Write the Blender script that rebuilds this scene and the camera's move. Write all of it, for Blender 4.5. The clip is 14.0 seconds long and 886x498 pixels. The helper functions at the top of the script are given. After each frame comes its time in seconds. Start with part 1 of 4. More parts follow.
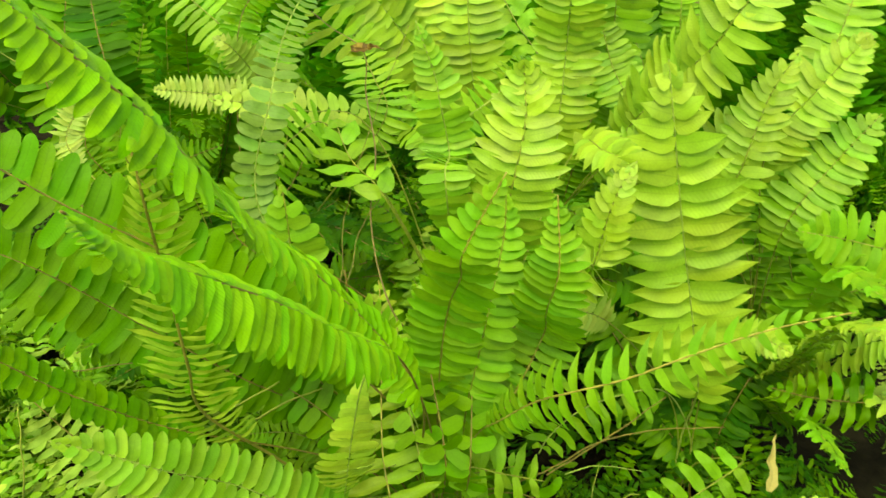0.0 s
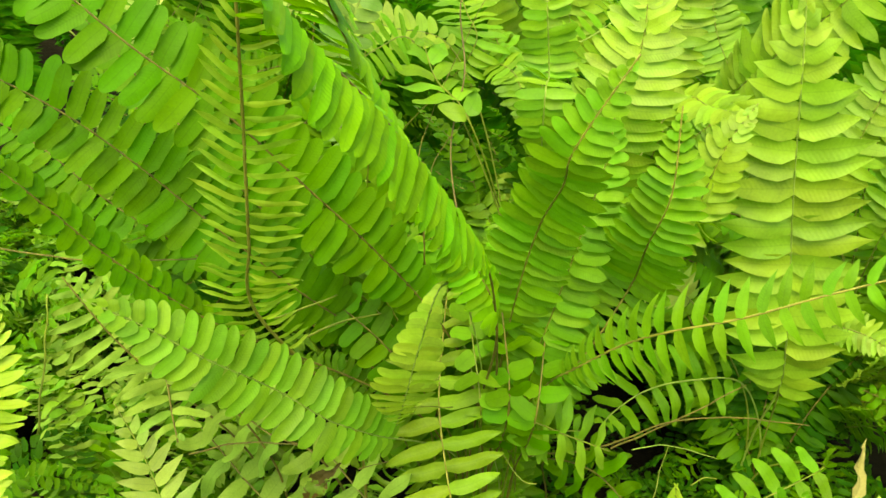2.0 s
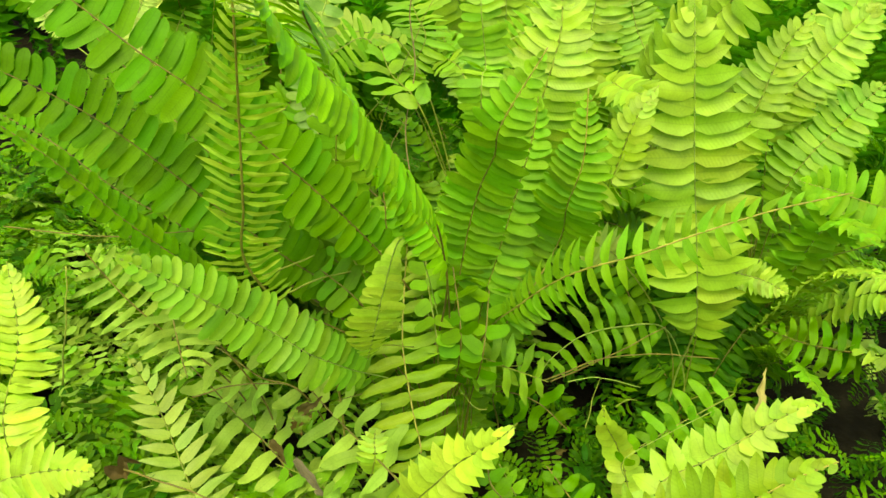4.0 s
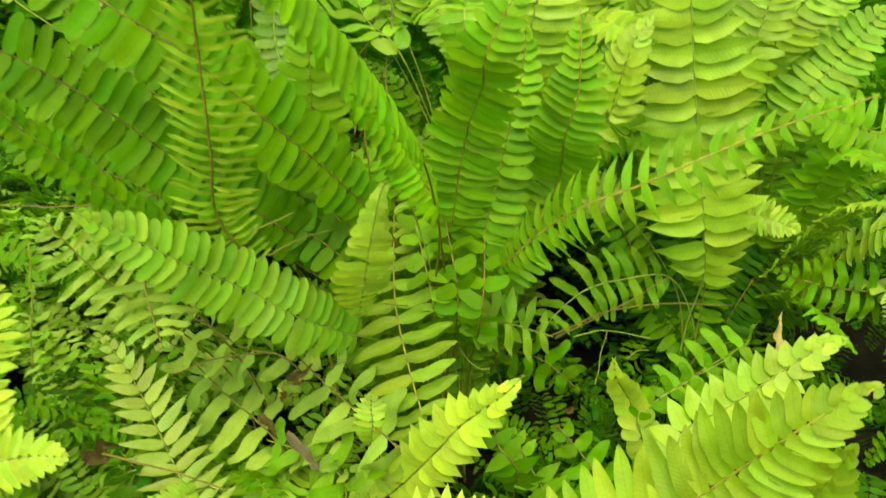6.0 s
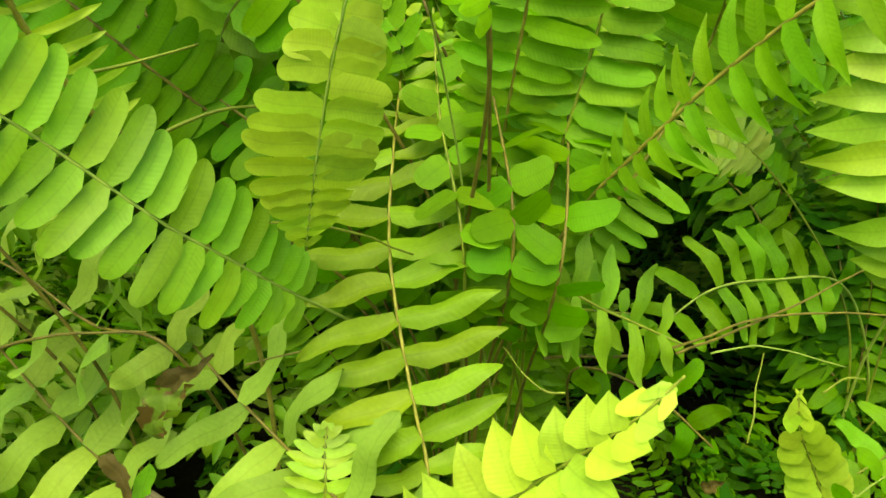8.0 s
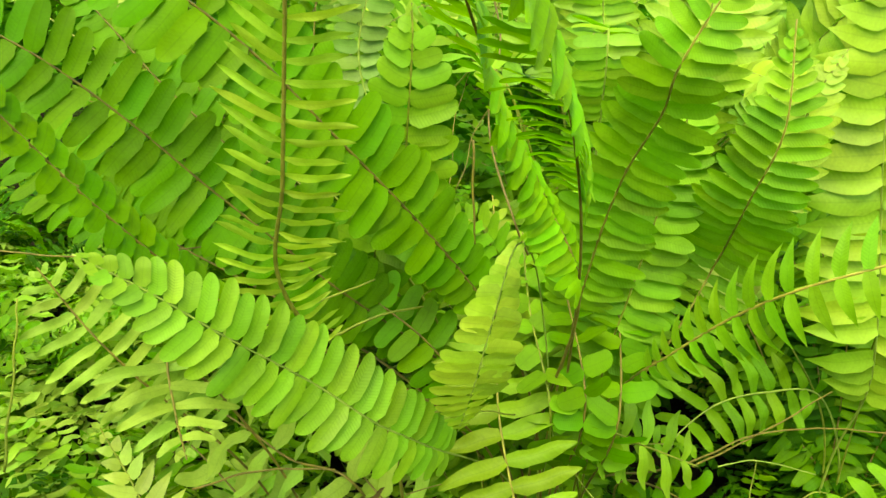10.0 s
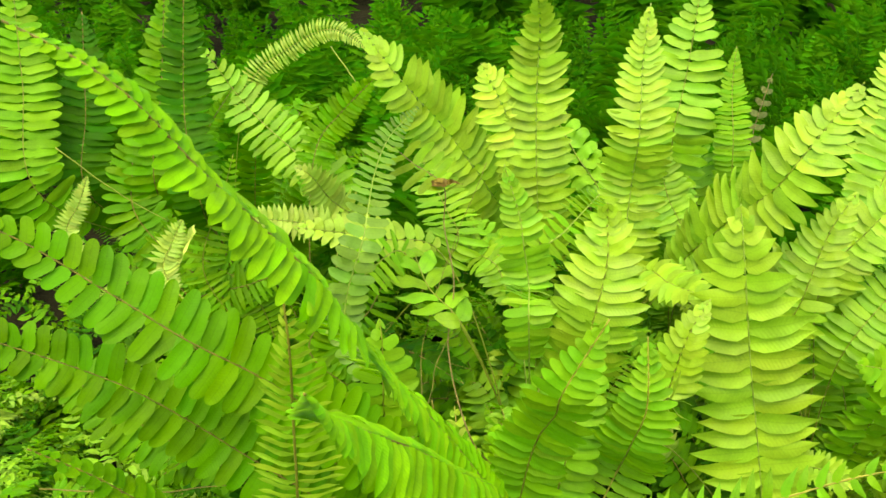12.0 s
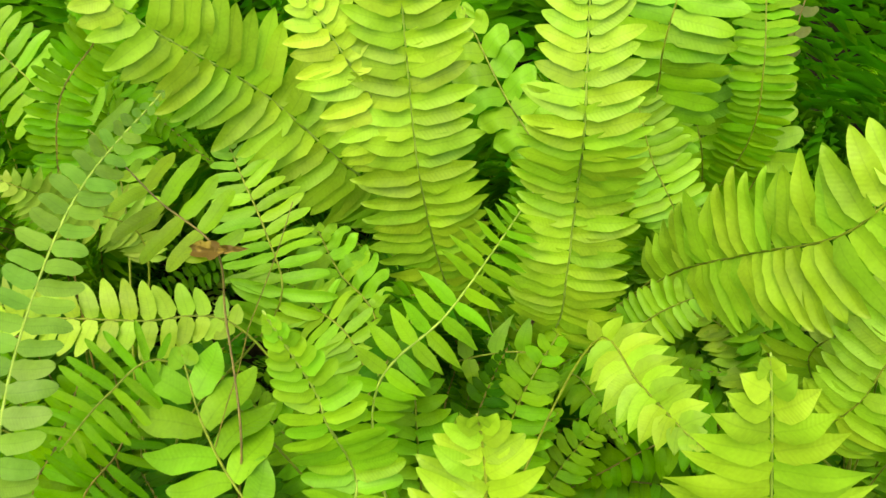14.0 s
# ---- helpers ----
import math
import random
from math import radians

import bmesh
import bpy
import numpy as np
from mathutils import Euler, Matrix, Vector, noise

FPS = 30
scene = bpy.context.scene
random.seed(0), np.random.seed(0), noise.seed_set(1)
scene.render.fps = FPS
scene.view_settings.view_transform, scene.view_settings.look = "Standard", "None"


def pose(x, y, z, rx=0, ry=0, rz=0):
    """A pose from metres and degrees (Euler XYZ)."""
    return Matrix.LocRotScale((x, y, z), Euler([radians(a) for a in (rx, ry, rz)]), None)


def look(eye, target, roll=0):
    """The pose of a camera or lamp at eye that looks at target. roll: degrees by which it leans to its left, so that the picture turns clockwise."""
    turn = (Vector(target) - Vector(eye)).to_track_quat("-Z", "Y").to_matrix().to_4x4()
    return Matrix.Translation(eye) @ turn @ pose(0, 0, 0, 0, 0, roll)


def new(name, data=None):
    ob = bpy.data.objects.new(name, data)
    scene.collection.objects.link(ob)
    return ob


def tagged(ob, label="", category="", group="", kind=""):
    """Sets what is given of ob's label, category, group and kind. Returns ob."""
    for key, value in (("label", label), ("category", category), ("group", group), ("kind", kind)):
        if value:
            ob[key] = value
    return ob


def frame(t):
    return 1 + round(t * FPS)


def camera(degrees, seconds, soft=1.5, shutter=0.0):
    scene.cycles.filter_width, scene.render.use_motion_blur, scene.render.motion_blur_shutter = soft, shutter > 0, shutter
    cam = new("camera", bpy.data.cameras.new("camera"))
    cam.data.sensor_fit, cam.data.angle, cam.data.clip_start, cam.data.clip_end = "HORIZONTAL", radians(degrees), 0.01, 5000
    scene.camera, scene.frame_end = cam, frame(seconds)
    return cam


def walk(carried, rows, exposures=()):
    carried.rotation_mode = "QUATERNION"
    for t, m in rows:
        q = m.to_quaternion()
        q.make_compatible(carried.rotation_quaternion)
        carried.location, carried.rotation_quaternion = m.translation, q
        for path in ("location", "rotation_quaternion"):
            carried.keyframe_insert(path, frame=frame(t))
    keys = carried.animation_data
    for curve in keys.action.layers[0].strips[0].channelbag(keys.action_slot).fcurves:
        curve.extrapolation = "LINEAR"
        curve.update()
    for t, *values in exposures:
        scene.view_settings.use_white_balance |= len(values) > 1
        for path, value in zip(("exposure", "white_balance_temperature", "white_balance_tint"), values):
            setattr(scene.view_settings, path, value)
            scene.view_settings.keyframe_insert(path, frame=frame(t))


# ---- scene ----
cam = camera(51.5, 14.0, soft=1.5, shutter=0.22)
# seconds, place in metres, turn in degrees
ROWS = [
    (0.0, -0.0014, 0.0016, 0.3996, 61.66, -0.45, 0.12),
    (0.5, -0.0195, 0.0225, 0.3811, 63.38, -2.97, 2.92),
    (1.0, -0.0297, 0.0383, 0.3448, 63.94, -6.24, 5.42),
    (1.5, -0.0290, 0.0329, 0.3376, 63.67, -6.78, 5.62),
    (2.0, -0.0214, 0.0158, 0.3408, 63.26, -5.66, 4.76),
    (2.5, -0.0173, -0.0071, 0.3485, 63.11, -5.49, 3.99),
    (3.0, -0.0143, -0.0316, 0.3547, 63.22, -5.57, 3.45),
    (3.5, -0.0139, -0.0475, 0.3560, 63.21, -5.49, 2.93),
    (3.7, -0.0136, -0.0549, 0.3595, 63.35, -5.21, 2.50),
    (5.8, -0.0161, -0.0459, 0.3472, 63.18, -2.05, 0.50),
    (6.0, -0.0122, -0.0363, 0.3295, 62.97, -2.02, 0.04),
    (6.5, -0.0013, -0.0046, 0.2693, 62.01, -2.45, -0.76),
    (7.0, -0.0087, 0.0461, 0.2455, 62.03, -4.65, -0.52),
    (7.5, -0.0143, 0.1051, 0.2056, 65.91, -5.71, 0.82),
    (8.0, -0.0135, 0.1227, 0.1986, 68.65, -4.63, 2.01),
    (8.2, -0.0119, 0.1270, 0.2039, 68.96, -4.18, 2.21),
    (10.3, -0.0508, 0.0408, 0.2834, 68.73, -4.77, 1.96),
    (10.5, -0.0485, 0.0356, 0.2861, 68.75, -4.82, 2.06),
    (11.0, -0.0422, 0.0209, 0.3362, 69.27, -4.00, 2.01),
    (11.5, -0.0404, 0.0012, 0.3919, 69.86, -2.29, 2.13),
    (12.0, -0.0368, -0.0083, 0.4218, 67.64, -1.35, 0.99),
    (12.5, 0.0009, 0.0820, 0.4438, 63.62, -0.40, -0.39),
    (13.0, 0.0337, 0.2057, 0.4355, 58.01, 0.85, 0.45),
    (13.5, 0.0285, 0.2262, 0.4393, 53.02, 1.60, 1.29),
    (14.0, 0.0298, 0.2497, 0.4293, 51.53, 1.10, 0.87),
]
walk(cam, [(t, pose(x, y, z, rx, ry, rz)) for t, x, y, z, rx, ry, rz in ROWS],
     exposures=[(t, stops, 8000, 4) for t, stops in ((0.0, 2.0), (3.5, 2.07), (6.5, 1.88), (8.0, 2.07), (10.5, 2.22), (12.0, 2.10), (13.0, 2.01), (14.0, 1.95))])

# ---- light: a bright overcast sky, with a soft sun behind thin cloud ----
SUN_UP, SUN_TURN = 62.0, 198.0
world = bpy.data.worlds.new("overcast_sky")
scene.world = world
world.use_nodes = True
wn = world.node_tree.nodes
sky = wn.new("ShaderNodeTexSky")
sky.sky_type, sky.sun_disc = "NISHITA", False
sky.sun_elevation, sky.sun_rotation = radians(SUN_UP), radians(SUN_TURN)
sky.air_density, sky.dust_density, sky.ozone_density = 1.0, 4.0, 1.0
world.node_tree.links.new(sky.outputs[0], wn["Background"].inputs[0])
wn["Background"].inputs[1].default_value = 0.15
sun_data = bpy.data.lights.new("sun", "SUN")
sun_data.energy, sun_data.angle, sun_data.color = 1.5, radians(55), (1.0, 0.93, 0.78)
sun = new("sun", sun_data)
sun.matrix_world = look((0, 0, 5), (-5 * math.cos(radians(SUN_UP)) * math.sin(radians(SUN_TURN)), -5 * math.cos(radians(SUN_UP)) * math.cos(radians(SUN_TURN)), 5 - 5 * math.sin(radians(SUN_UP))))


# ---- materials ----
def nodes_of(name):
    m = bpy.data.materials.new(name)
    m.use_nodes = True
    nt = m.node_tree
    return m, nt, nt.nodes, nt.links, nt.nodes["Principled BSDF"]


def math_node(nt, op, a, b=None):
    n = nt.nodes.new("ShaderNodeMath")
    n.operation = op
    for i, v in enumerate((a, b)):
        if v is None:
            continue
        if isinstance(v, (int, float)):
            n.inputs[i].default_value = v
        else:
            nt.links.new(v, n.inputs[i])
    return n.outputs[0]


def leaf_material(name, colour, through_colour, rough=0.5, joined=False, thin=0.38, brown=0.0, sheen=0.14):
    """A fern leaflet: herringbone veins, mottling, a share of light passing through."""
    m, nt, ns, ln, bsdf = nodes_of(name)
    uv = ns.new("ShaderNodeUVMap")
    sep = ns.new("ShaderNodeSeparateXYZ")
    ln.new(uv.outputs[0], sep.inputs[0])
    across = math_node(nt, "ABSOLUTE", sep.outputs[1])
    run = math_node(nt, "SUBTRACT", math_node(nt, "MULTIPLY", sep.outputs[0], 15.0), math_node(nt, "MULTIPLY", across, 1.6))
    wave = math_node(nt, "SINE", math_node(nt, "MULTIPLY", run, 6.283))
    geo = ns.new("ShaderNodeNewGeometry")
    info = ns.new("ShaderNodeObjectInfo")
    rnd = geo.outputs["Random Per Island"] if joined else info.outputs["Random"]
    noise_a = ns.new("ShaderNodeTexNoise")
    noise_a.inputs["Scale"].default_value = 90.0
    noise_a.inputs["Detail"].default_value = 4.0
    ln.new(geo.outputs["Position"], noise_a.inputs["Vector"])
    noise_b = ns.new("ShaderNodeTexNoise")
    noise_b.inputs["Scale"].default_value = 900.0
    ln.new(geo.outputs["Position"], noise_b.inputs["Vector"])
    rib = math_node(nt, "LESS_THAN", across, 0.055)
    value = math_node(nt, "ADD", 0.72, math_node(nt, "MULTIPLY", rnd, 0.34))
    value = math_node(nt, "ADD", value, math_node(nt, "MULTIPLY", math_node(nt, "SUBTRACT", noise_a.outputs[0], 0.5), 0.5))
    value = math_node(nt, "ADD", value, math_node(nt, "MULTIPLY", math_node(nt, "SUBTRACT", noise_b.outputs[0], 0.5), 0.25))
    value = math_node(nt, "ADD", value, math_node(nt, "MULTIPLY", wave, 0.006))
    value = math_node(nt, "SUBTRACT", value, math_node(nt, "MULTIPLY", rib, 0.09))
    hue = math_node(nt, "ADD", 0.488, math_node(nt, "MULTIPLY", math_node(nt, "FRACT", math_node(nt, "MULTIPLY", rnd, 7.31)), 0.024))
    outs = []
    for c in (colour, through_colour):
        hsv = ns.new("ShaderNodeHueSaturation")
        hsv.inputs["Color"].default_value = (*c, 1)
        ln.new(value, hsv.inputs["Value"])
        ln.new(hue, hsv.inputs["Hue"])
        out = hsv.outputs[0]
        if brown:
            spot = ns.new("ShaderNodeTexNoise")
            spot.inputs["Scale"].default_value = 220.0
            ln.new(geo.outputs["Position"], spot.inputs["Vector"])
            ramp = ns.new("ShaderNodeMapRange")
            ramp.inputs[1].default_value, ramp.inputs[2].default_value = 0.72 - brown, 0.80 - brown
            ln.new(spot.outputs[0], ramp.inputs[0])
            mix = ns.new("ShaderNodeMix")
            mix.data_type = "RGBA"
            ln.new(ramp.outputs[0], mix.inputs[0])
            ln.new(out, mix.inputs[6])
            mix.inputs[7].default_value = (0.085, 0.058, 0.010, 1)
            out = mix.outputs[2]
        outs.append(out)
    ln.new(outs[0], bsdf.inputs["Base Color"])
    bsdf.inputs["Roughness"].default_value = rough
    bsdf.inputs["Specular IOR Level"].default_value = sheen
    bump = ns.new("ShaderNodeBump")
    bump.inputs["Strength"].default_value = 0.06
    bump.inputs["Distance"].default_value = 0.0006
    ln.new(math_node(nt, "ADD", wave, math_node(nt, "MULTIPLY", noise_b.outputs[0], 2.0)), bump.inputs["Height"])
    ln.new(bump.outputs[0], bsdf.inputs["Normal"])
    trans = ns.new("ShaderNodeBsdfTranslucent")
    ln.new(outs[1], trans.inputs[0])
    ln.new(bump.outputs[0], trans.inputs[1])
    mixer = ns.new("ShaderNodeMixShader")
    mixer.inputs[0].default_value = thin
    ln.new(bsdf.outputs[0], mixer.inputs[1])
    ln.new(trans.outputs[0], mixer.inputs[2])
    ln.new(mixer.outputs[0], ns["Material Output"].inputs[0])
    return m


def plain_material(name, dark, light, scale, rough, bump=0.3, distance=0.001):
    """Two tones mixed by noise at two scales, with relief."""
    m, nt, ns, ln, bsdf = nodes_of(name)
    geo = ns.new("ShaderNodeNewGeometry")
    big, fine = ns.new("ShaderNodeTexNoise"), ns.new("ShaderNodeTexNoise")
    big.inputs["Scale"].default_value, fine.inputs["Scale"].default_value = scale, scale * 9
    big.inputs["Detail"].default_value = fine.inputs["Detail"].default_value = 5.0
    for n in (big, fine):
        ln.new(geo.outputs["Position"], n.inputs["Vector"])
    both = math_node(nt, "ADD", math_node(nt, "MULTIPLY", big.outputs[0], 0.65), math_node(nt, "MULTIPLY", fine.outputs[0], 0.35))
    ramp = ns.new("ShaderNodeValToRGB")
    ramp.color_ramp.elements[0].position, ramp.color_ramp.elements[1].position = 0.38, 0.62
    ramp.color_ramp.elements[0].color, ramp.color_ramp.elements[1].color = (*dark, 1), (*light, 1)
    ln.new(both, ramp.inputs[0])
    ln.new(ramp.outputs[0], bsdf.inputs["Base Color"])
    bsdf.inputs["Roughness"].default_value = rough
    bsdf.inputs["Specular IOR Level"].default_value = 0.2
    b = ns.new("ShaderNodeBump")
    b.inputs["Strength"].default_value, b.inputs["Distance"].default_value = bump, distance
    ln.new(both, b.inputs["Height"])
    ln.new(b.outputs[0], bsdf.inputs["Normal"])
    return m


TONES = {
    # dark: a leaf green lowered further, with foliage shade put into the colour
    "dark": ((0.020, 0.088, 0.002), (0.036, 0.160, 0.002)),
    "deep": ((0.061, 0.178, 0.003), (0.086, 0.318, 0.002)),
    "mid": ((0.098, 0.245, 0.008), (0.122, 0.380, 0.006)),
    "fresh": ((0.128, 0.286, 0.012), (0.150, 0.425, 0.006)),
    "lime": ((0.182, 0.328, 0.018), (0.208, 0.460, 0.012)),
    "yellow": ((0.236, 0.392, 0.024), (0.278, 0.520, 0.016)),
    "vivid": ((0.112, 0.300, 0.007), (0.160, 0.450, 0.005)),
    # lemon: the yellow tone with extra light put into the colour
    "lemon": ((0.290, 0.470, 0.034), (0.380, 0.600, 0.024)),
    "leafy": ((0.152, 0.270, 0.012), (0.190, 0.405, 0.008)),
    "pale": ((0.182, 0.295, 0.032), (0.235, 0.400, 0.024)),
    "grey": ((0.096, 0.205, 0.020), (0.130, 0.310, 0.018)),
    "olive": ((0.100, 0.200, 0.004), (0.160, 0.350, 0.004)),
    "dry": ((0.060, 0.085, 0.016), (0.09, 0.10, 0.015)),
    "moss": ((0.168, 0.300, 0.032), (0.195, 0.385, 0.026)),
}
SHEEN = {"lime": 0.22, "yellow": 0.22, "fresh": 0.18, "pale": 0.22, "lemon": 0.22, "deep": 0.06, "dark": 0.04, "mid": 0.07, "vivid": 0.05, "grey": 0.2, "moss": 0.08}
LEAF = {k: leaf_material("leaf_" + k, a, b, sheen=SHEEN.get(k, 0.14)) for k, (a, b) in TONES.items()}
LEAF_JOINED = {k: leaf_material("leaf_mass_" + k, a, b, joined=True, sheen=SHEEN.get(k, 0.14)) for k, (a, b) in TONES.items()}
LEAF_DEAD = leaf_material("leaf_dead", (0.055, 0.045, 0.008), (0.080, 0.055, 0.008), rough=0.7, thin=0.2)
LEAF_GREYBROWN = leaf_material("leaf_withered", (0.085, 0.085, 0.035), (0.09, 0.085, 0.03), rough=0.8, thin=0.15)
LEAF_TAN = leaf_material("leaf_tan", (0.28, 0.27, 0.07), (0.32, 0.30, 0.06), rough=0.6, thin=0.3)
LEAF_SPOTTED = leaf_material("leaf_spotted", (0.12, 0.23, 0.02), (0.2, 0.36, 0.02), brown=0.24)
STEM_BROWN = plain_material("stem_brown", (0.060, 0.058, 0.007), (0.120, 0.110, 0.013), 300.0, 0.55)
STEM_GREEN = plain_material("stem_green", (0.11, 0.19, 0.02), (0.17, 0.26, 0.035), 300.0, 0.5)
STEM_OLIVE = plain_material("stem_olive", (0.078, 0.120, 0.008), (0.145, 0.195, 0.015), 300.0, 0.5)
# soil darkened to near black: shade between the plants is in its colour
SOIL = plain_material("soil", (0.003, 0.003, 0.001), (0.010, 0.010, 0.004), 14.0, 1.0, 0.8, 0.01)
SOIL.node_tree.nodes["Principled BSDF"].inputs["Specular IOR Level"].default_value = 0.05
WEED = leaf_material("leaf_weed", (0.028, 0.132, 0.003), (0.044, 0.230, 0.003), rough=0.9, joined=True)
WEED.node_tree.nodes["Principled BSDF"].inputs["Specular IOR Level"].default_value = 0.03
STEM_TAN = plain_material("stem_tan", (0.050, 0.042, 0.010), (0.11, 0.095, 0.02), 300.0, 0.55)
STEM_YELLOW = plain_material("stem_yellow", (0.125, 0.128, 0.014), (0.205, 0.210, 0.028), 300.0, 0.5)
STALKS = {"yellow": STEM_YELLOW, "green": STEM_GREEN}
STEMS = {"dry": STEM_TAN, "dark": STEM_BROWN, "fresh": STEM_OLIVE, "deep": STEM_BROWN, "mid": STEM_OLIVE, "lime": STEM_OLIVE, "leafy": STEM_OLIVE, "yellow": STEM_OLIVE, "lemon": STEM_OLIVE, "vivid": STEM_BROWN, "pale": STEM_OLIVE, "grey": STEM_GREEN, "olive": STEM_TAN, "moss": STEM_BROWN}


# ---- ground: one sheet, rising and dipping gently ----
def ground():
    bm = bmesh.new()
    bmesh.ops.create_grid(bm, x_segments=120, y_segments=120, size=1.0)
    for v in bm.verts:
        r = math.hypot(v.co.x, v.co.y)
        k = 0.9 + 60.0 * r ** 4
        v.co.x, v.co.y = v.co.x * k, v.co.y * k + 0.5
        near = math.hypot(v.co.x, v.co.y - 0.5)
        v.co.z = 0.010 * (noise.noise(v.co * 7.0) - 0.4) + 0.004 * noise.noise(v.co * 40.0) - 0.004 + (0.05 * noise.noise(v.co * 0.5) if near > 3 else 0)
    me = bpy.data.meshes.new("ground")
    bm.to_mesh(me)
    bm.free()
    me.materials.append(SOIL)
    for p in me.polygons:
        p.use_smooth = True
    return tagged(new("ground", me), "dark soil under the ferns, made near-black with shade in its colour", "ground", kind="structure")


ground()


# ---- leaflets and fronds ----
def leaflet_arrays(tip, wave, curl, fold, seed, stations=11, across=(-1.0, -0.5, 0.0, 0.5, 1.0), sickle=None):
    """One leaflet, one unit long along x and one wide: points, faces and map coordinates."""
    rng = random.Random(seed)
    pts, uvs, faces = [], [], []
    ph = rng.uniform(0, 6.28)
    bend = rng.uniform(-0.42, 0.08) if sickle is None else -sickle * rng.uniform(0.6, 1.3)
    for i in range(stations + 1):
        u = math.sin(1.5708 * i / stations) ** 0.85 if i < stations else 1.0
        body = (1.0 - 0.20 * u) * min(1.0, (u / 0.06 + 0.25) ** 0.5)
        if tip == "round":
            body *= max(0.0, 1 - max(0, (u - 0.72) / 0.28) ** 2.2) ** 0.5
        elif tip == "strap":
            body *= (0.72 + 0.28 * math.sin(min(1.0, u / 0.6) * 1.571)) * max(0.0, 1 - max(0, (u - 0.55) / 0.45) ** 2.0) ** 0.8
        elif tip == "crisp":
            body *= max(0.0, 1 - max(0, (u - 0.50) / 0.50) ** 1.9) ** 0.68
        elif tip == "lance":
            body *= max(0.0, 1 - max(0, (u - 0.42) / 0.58) ** 1.6)
        else:
            body *= max(0.0, 1 - max(0, (u - 0.64) / 0.36) ** 2.2) ** 0.58
        half = 0.5 * max(body, 0.04)
        z = -curl * u * u + 0.03 * math.sin(u * 3.1) + wave * 0.10 * math.sin(u * 7 + ph)
        off = bend * u * u
        for v in across:
            jag = 1.0 + 0.03 * rng.uniform(-1, 1) if abs(v) == 1 else 1.0
            if v == -1 and u < 0.16:
                jag *= 1.4 - 2.2 * u
            pts.append((u, v * half * jag + off, z + fold * (abs(v) ** 1.5) * half + wave * 0.05 * v * math.sin(u * 11 + ph * 2)))
            uvs.append((u, v * half * 2))
    w = len(across)
    for i in range(stations):
        for j in range(w - 1):
            a = i * w + j
            faces.append((a, a + 1, a + w + 1, a + w))
    return np.array(pts), faces, np.array(uvs)


def sprig_arrays():
    """A small plain leaf for far growth."""
    pts = [(0, 0, 0), (0.42, 0.42, 0.07), (1, 0, -0.16), (0.42, -0.42, 0.07), (0.45, 0, 0)]
    faces = [(0, 4, 1), (1, 4, 2), (2, 4, 3), (3, 4, 0)]
    return np.array(pts, float), faces, np.array([(q[0], q[1] * 2) for q in pts])


KINDS = {}
for kind_name, tip_name, wave_size in (("oblong", "round", 0.15), ("lance", "lance", 0.2), ("common", "blunt", 0.25), ("wavy", "blunt", 1.0)):
    KINDS[kind_name] = [leaflet_arrays(tip_name, wave_size, c, f, 11 * n + len(kind_name)) for n, (c, f) in enumerate(((0.03, 0.05), (0.07, 0.02), (0.11, 0.08), (0.01, -0.05), (0.05, 0.10)))]
KINDS["crisp"] = [leaflet_arrays("crisp", 0.3, c, f, 17 * n + 5, sickle=s) for n, (c, f, s) in enumerate(((0.02, 0.05, 0.20), (0.05, 0.0, 0.30), (0.09, 0.07, 0.08), (0.0, 0.02, 0.22), (0.06, 0.09, 0.34)))]
KINDS["crinkled"] = [leaflet_arrays("crisp", 0.7, c, f, 23 * n + 2, 12, sickle=s) for n, (c, f, s) in enumerate(((0.04, 0.22, 0.3), (0.10, -0.1, 0.2), (0.06, 0.16, 0.45), (0.0, -0.18, 0.1), (0.12, 0.2, 0.35)))]
KINDS["claw"] = [leaflet_arrays("lance", 0.25, c, f, 37 * n + 3, sickle=s) for n, (c, f, s) in enumerate(((0.30, 0.05, 0.7), (0.42, 0.02, 1.0), (0.22, 0.08, 0.5), (0.36, -0.05, 0.9), (0.48, 0.10, 0.6)))]
KINDS["strap"] = [leaflet_arrays("strap", 0.5, c, f, 31 * n, sickle=0.55) for n, (c, f) in enumerate(((0.10, 0.05), (0.18, 0.02), (0.28, 0.08), (0.05, -0.05), (0.22, 0.10)))]
ROUGH = [leaflet_arrays("crisp", 0.9, c, f, 3 + n, 5, (-1.0, 0.0, 1.0)) for n, (c, f) in enumerate(((0.06, 0.16), (0.14, 0.05), (0.22, 0.22), (0.02, -0.10), (0.3, 0.30)))]
MESHES = {}


def make_mesh(name, pts, faces, uvs, material):
    me = bpy.data.meshes.new(name)
    me.from_pydata([tuple(p) for p in pts], [], faces)
    layer = me.uv_layers.new(name="UVMap")
    idx = np.empty(len(me.loops), dtype=np.int32)
    me.loops.foreach_get("vertex_index", idx)
    layer.data.foreach_set("uv", np.asarray(uvs, dtype=np.float32)[idx].ravel())
    me.polygons.foreach_set("use_smooth", np.ones(len(me.polygons), dtype=bool))
    me.materials.append(material)
    return me


def leaflet_mesh(kind, n, tone, material):
    key = (kind, n, material.name)
    if key not in MESHES:
        MESHES[key] = make_mesh("leaflet_" + kind, *KINDS[kind][n], material)
    return MESHES[key]


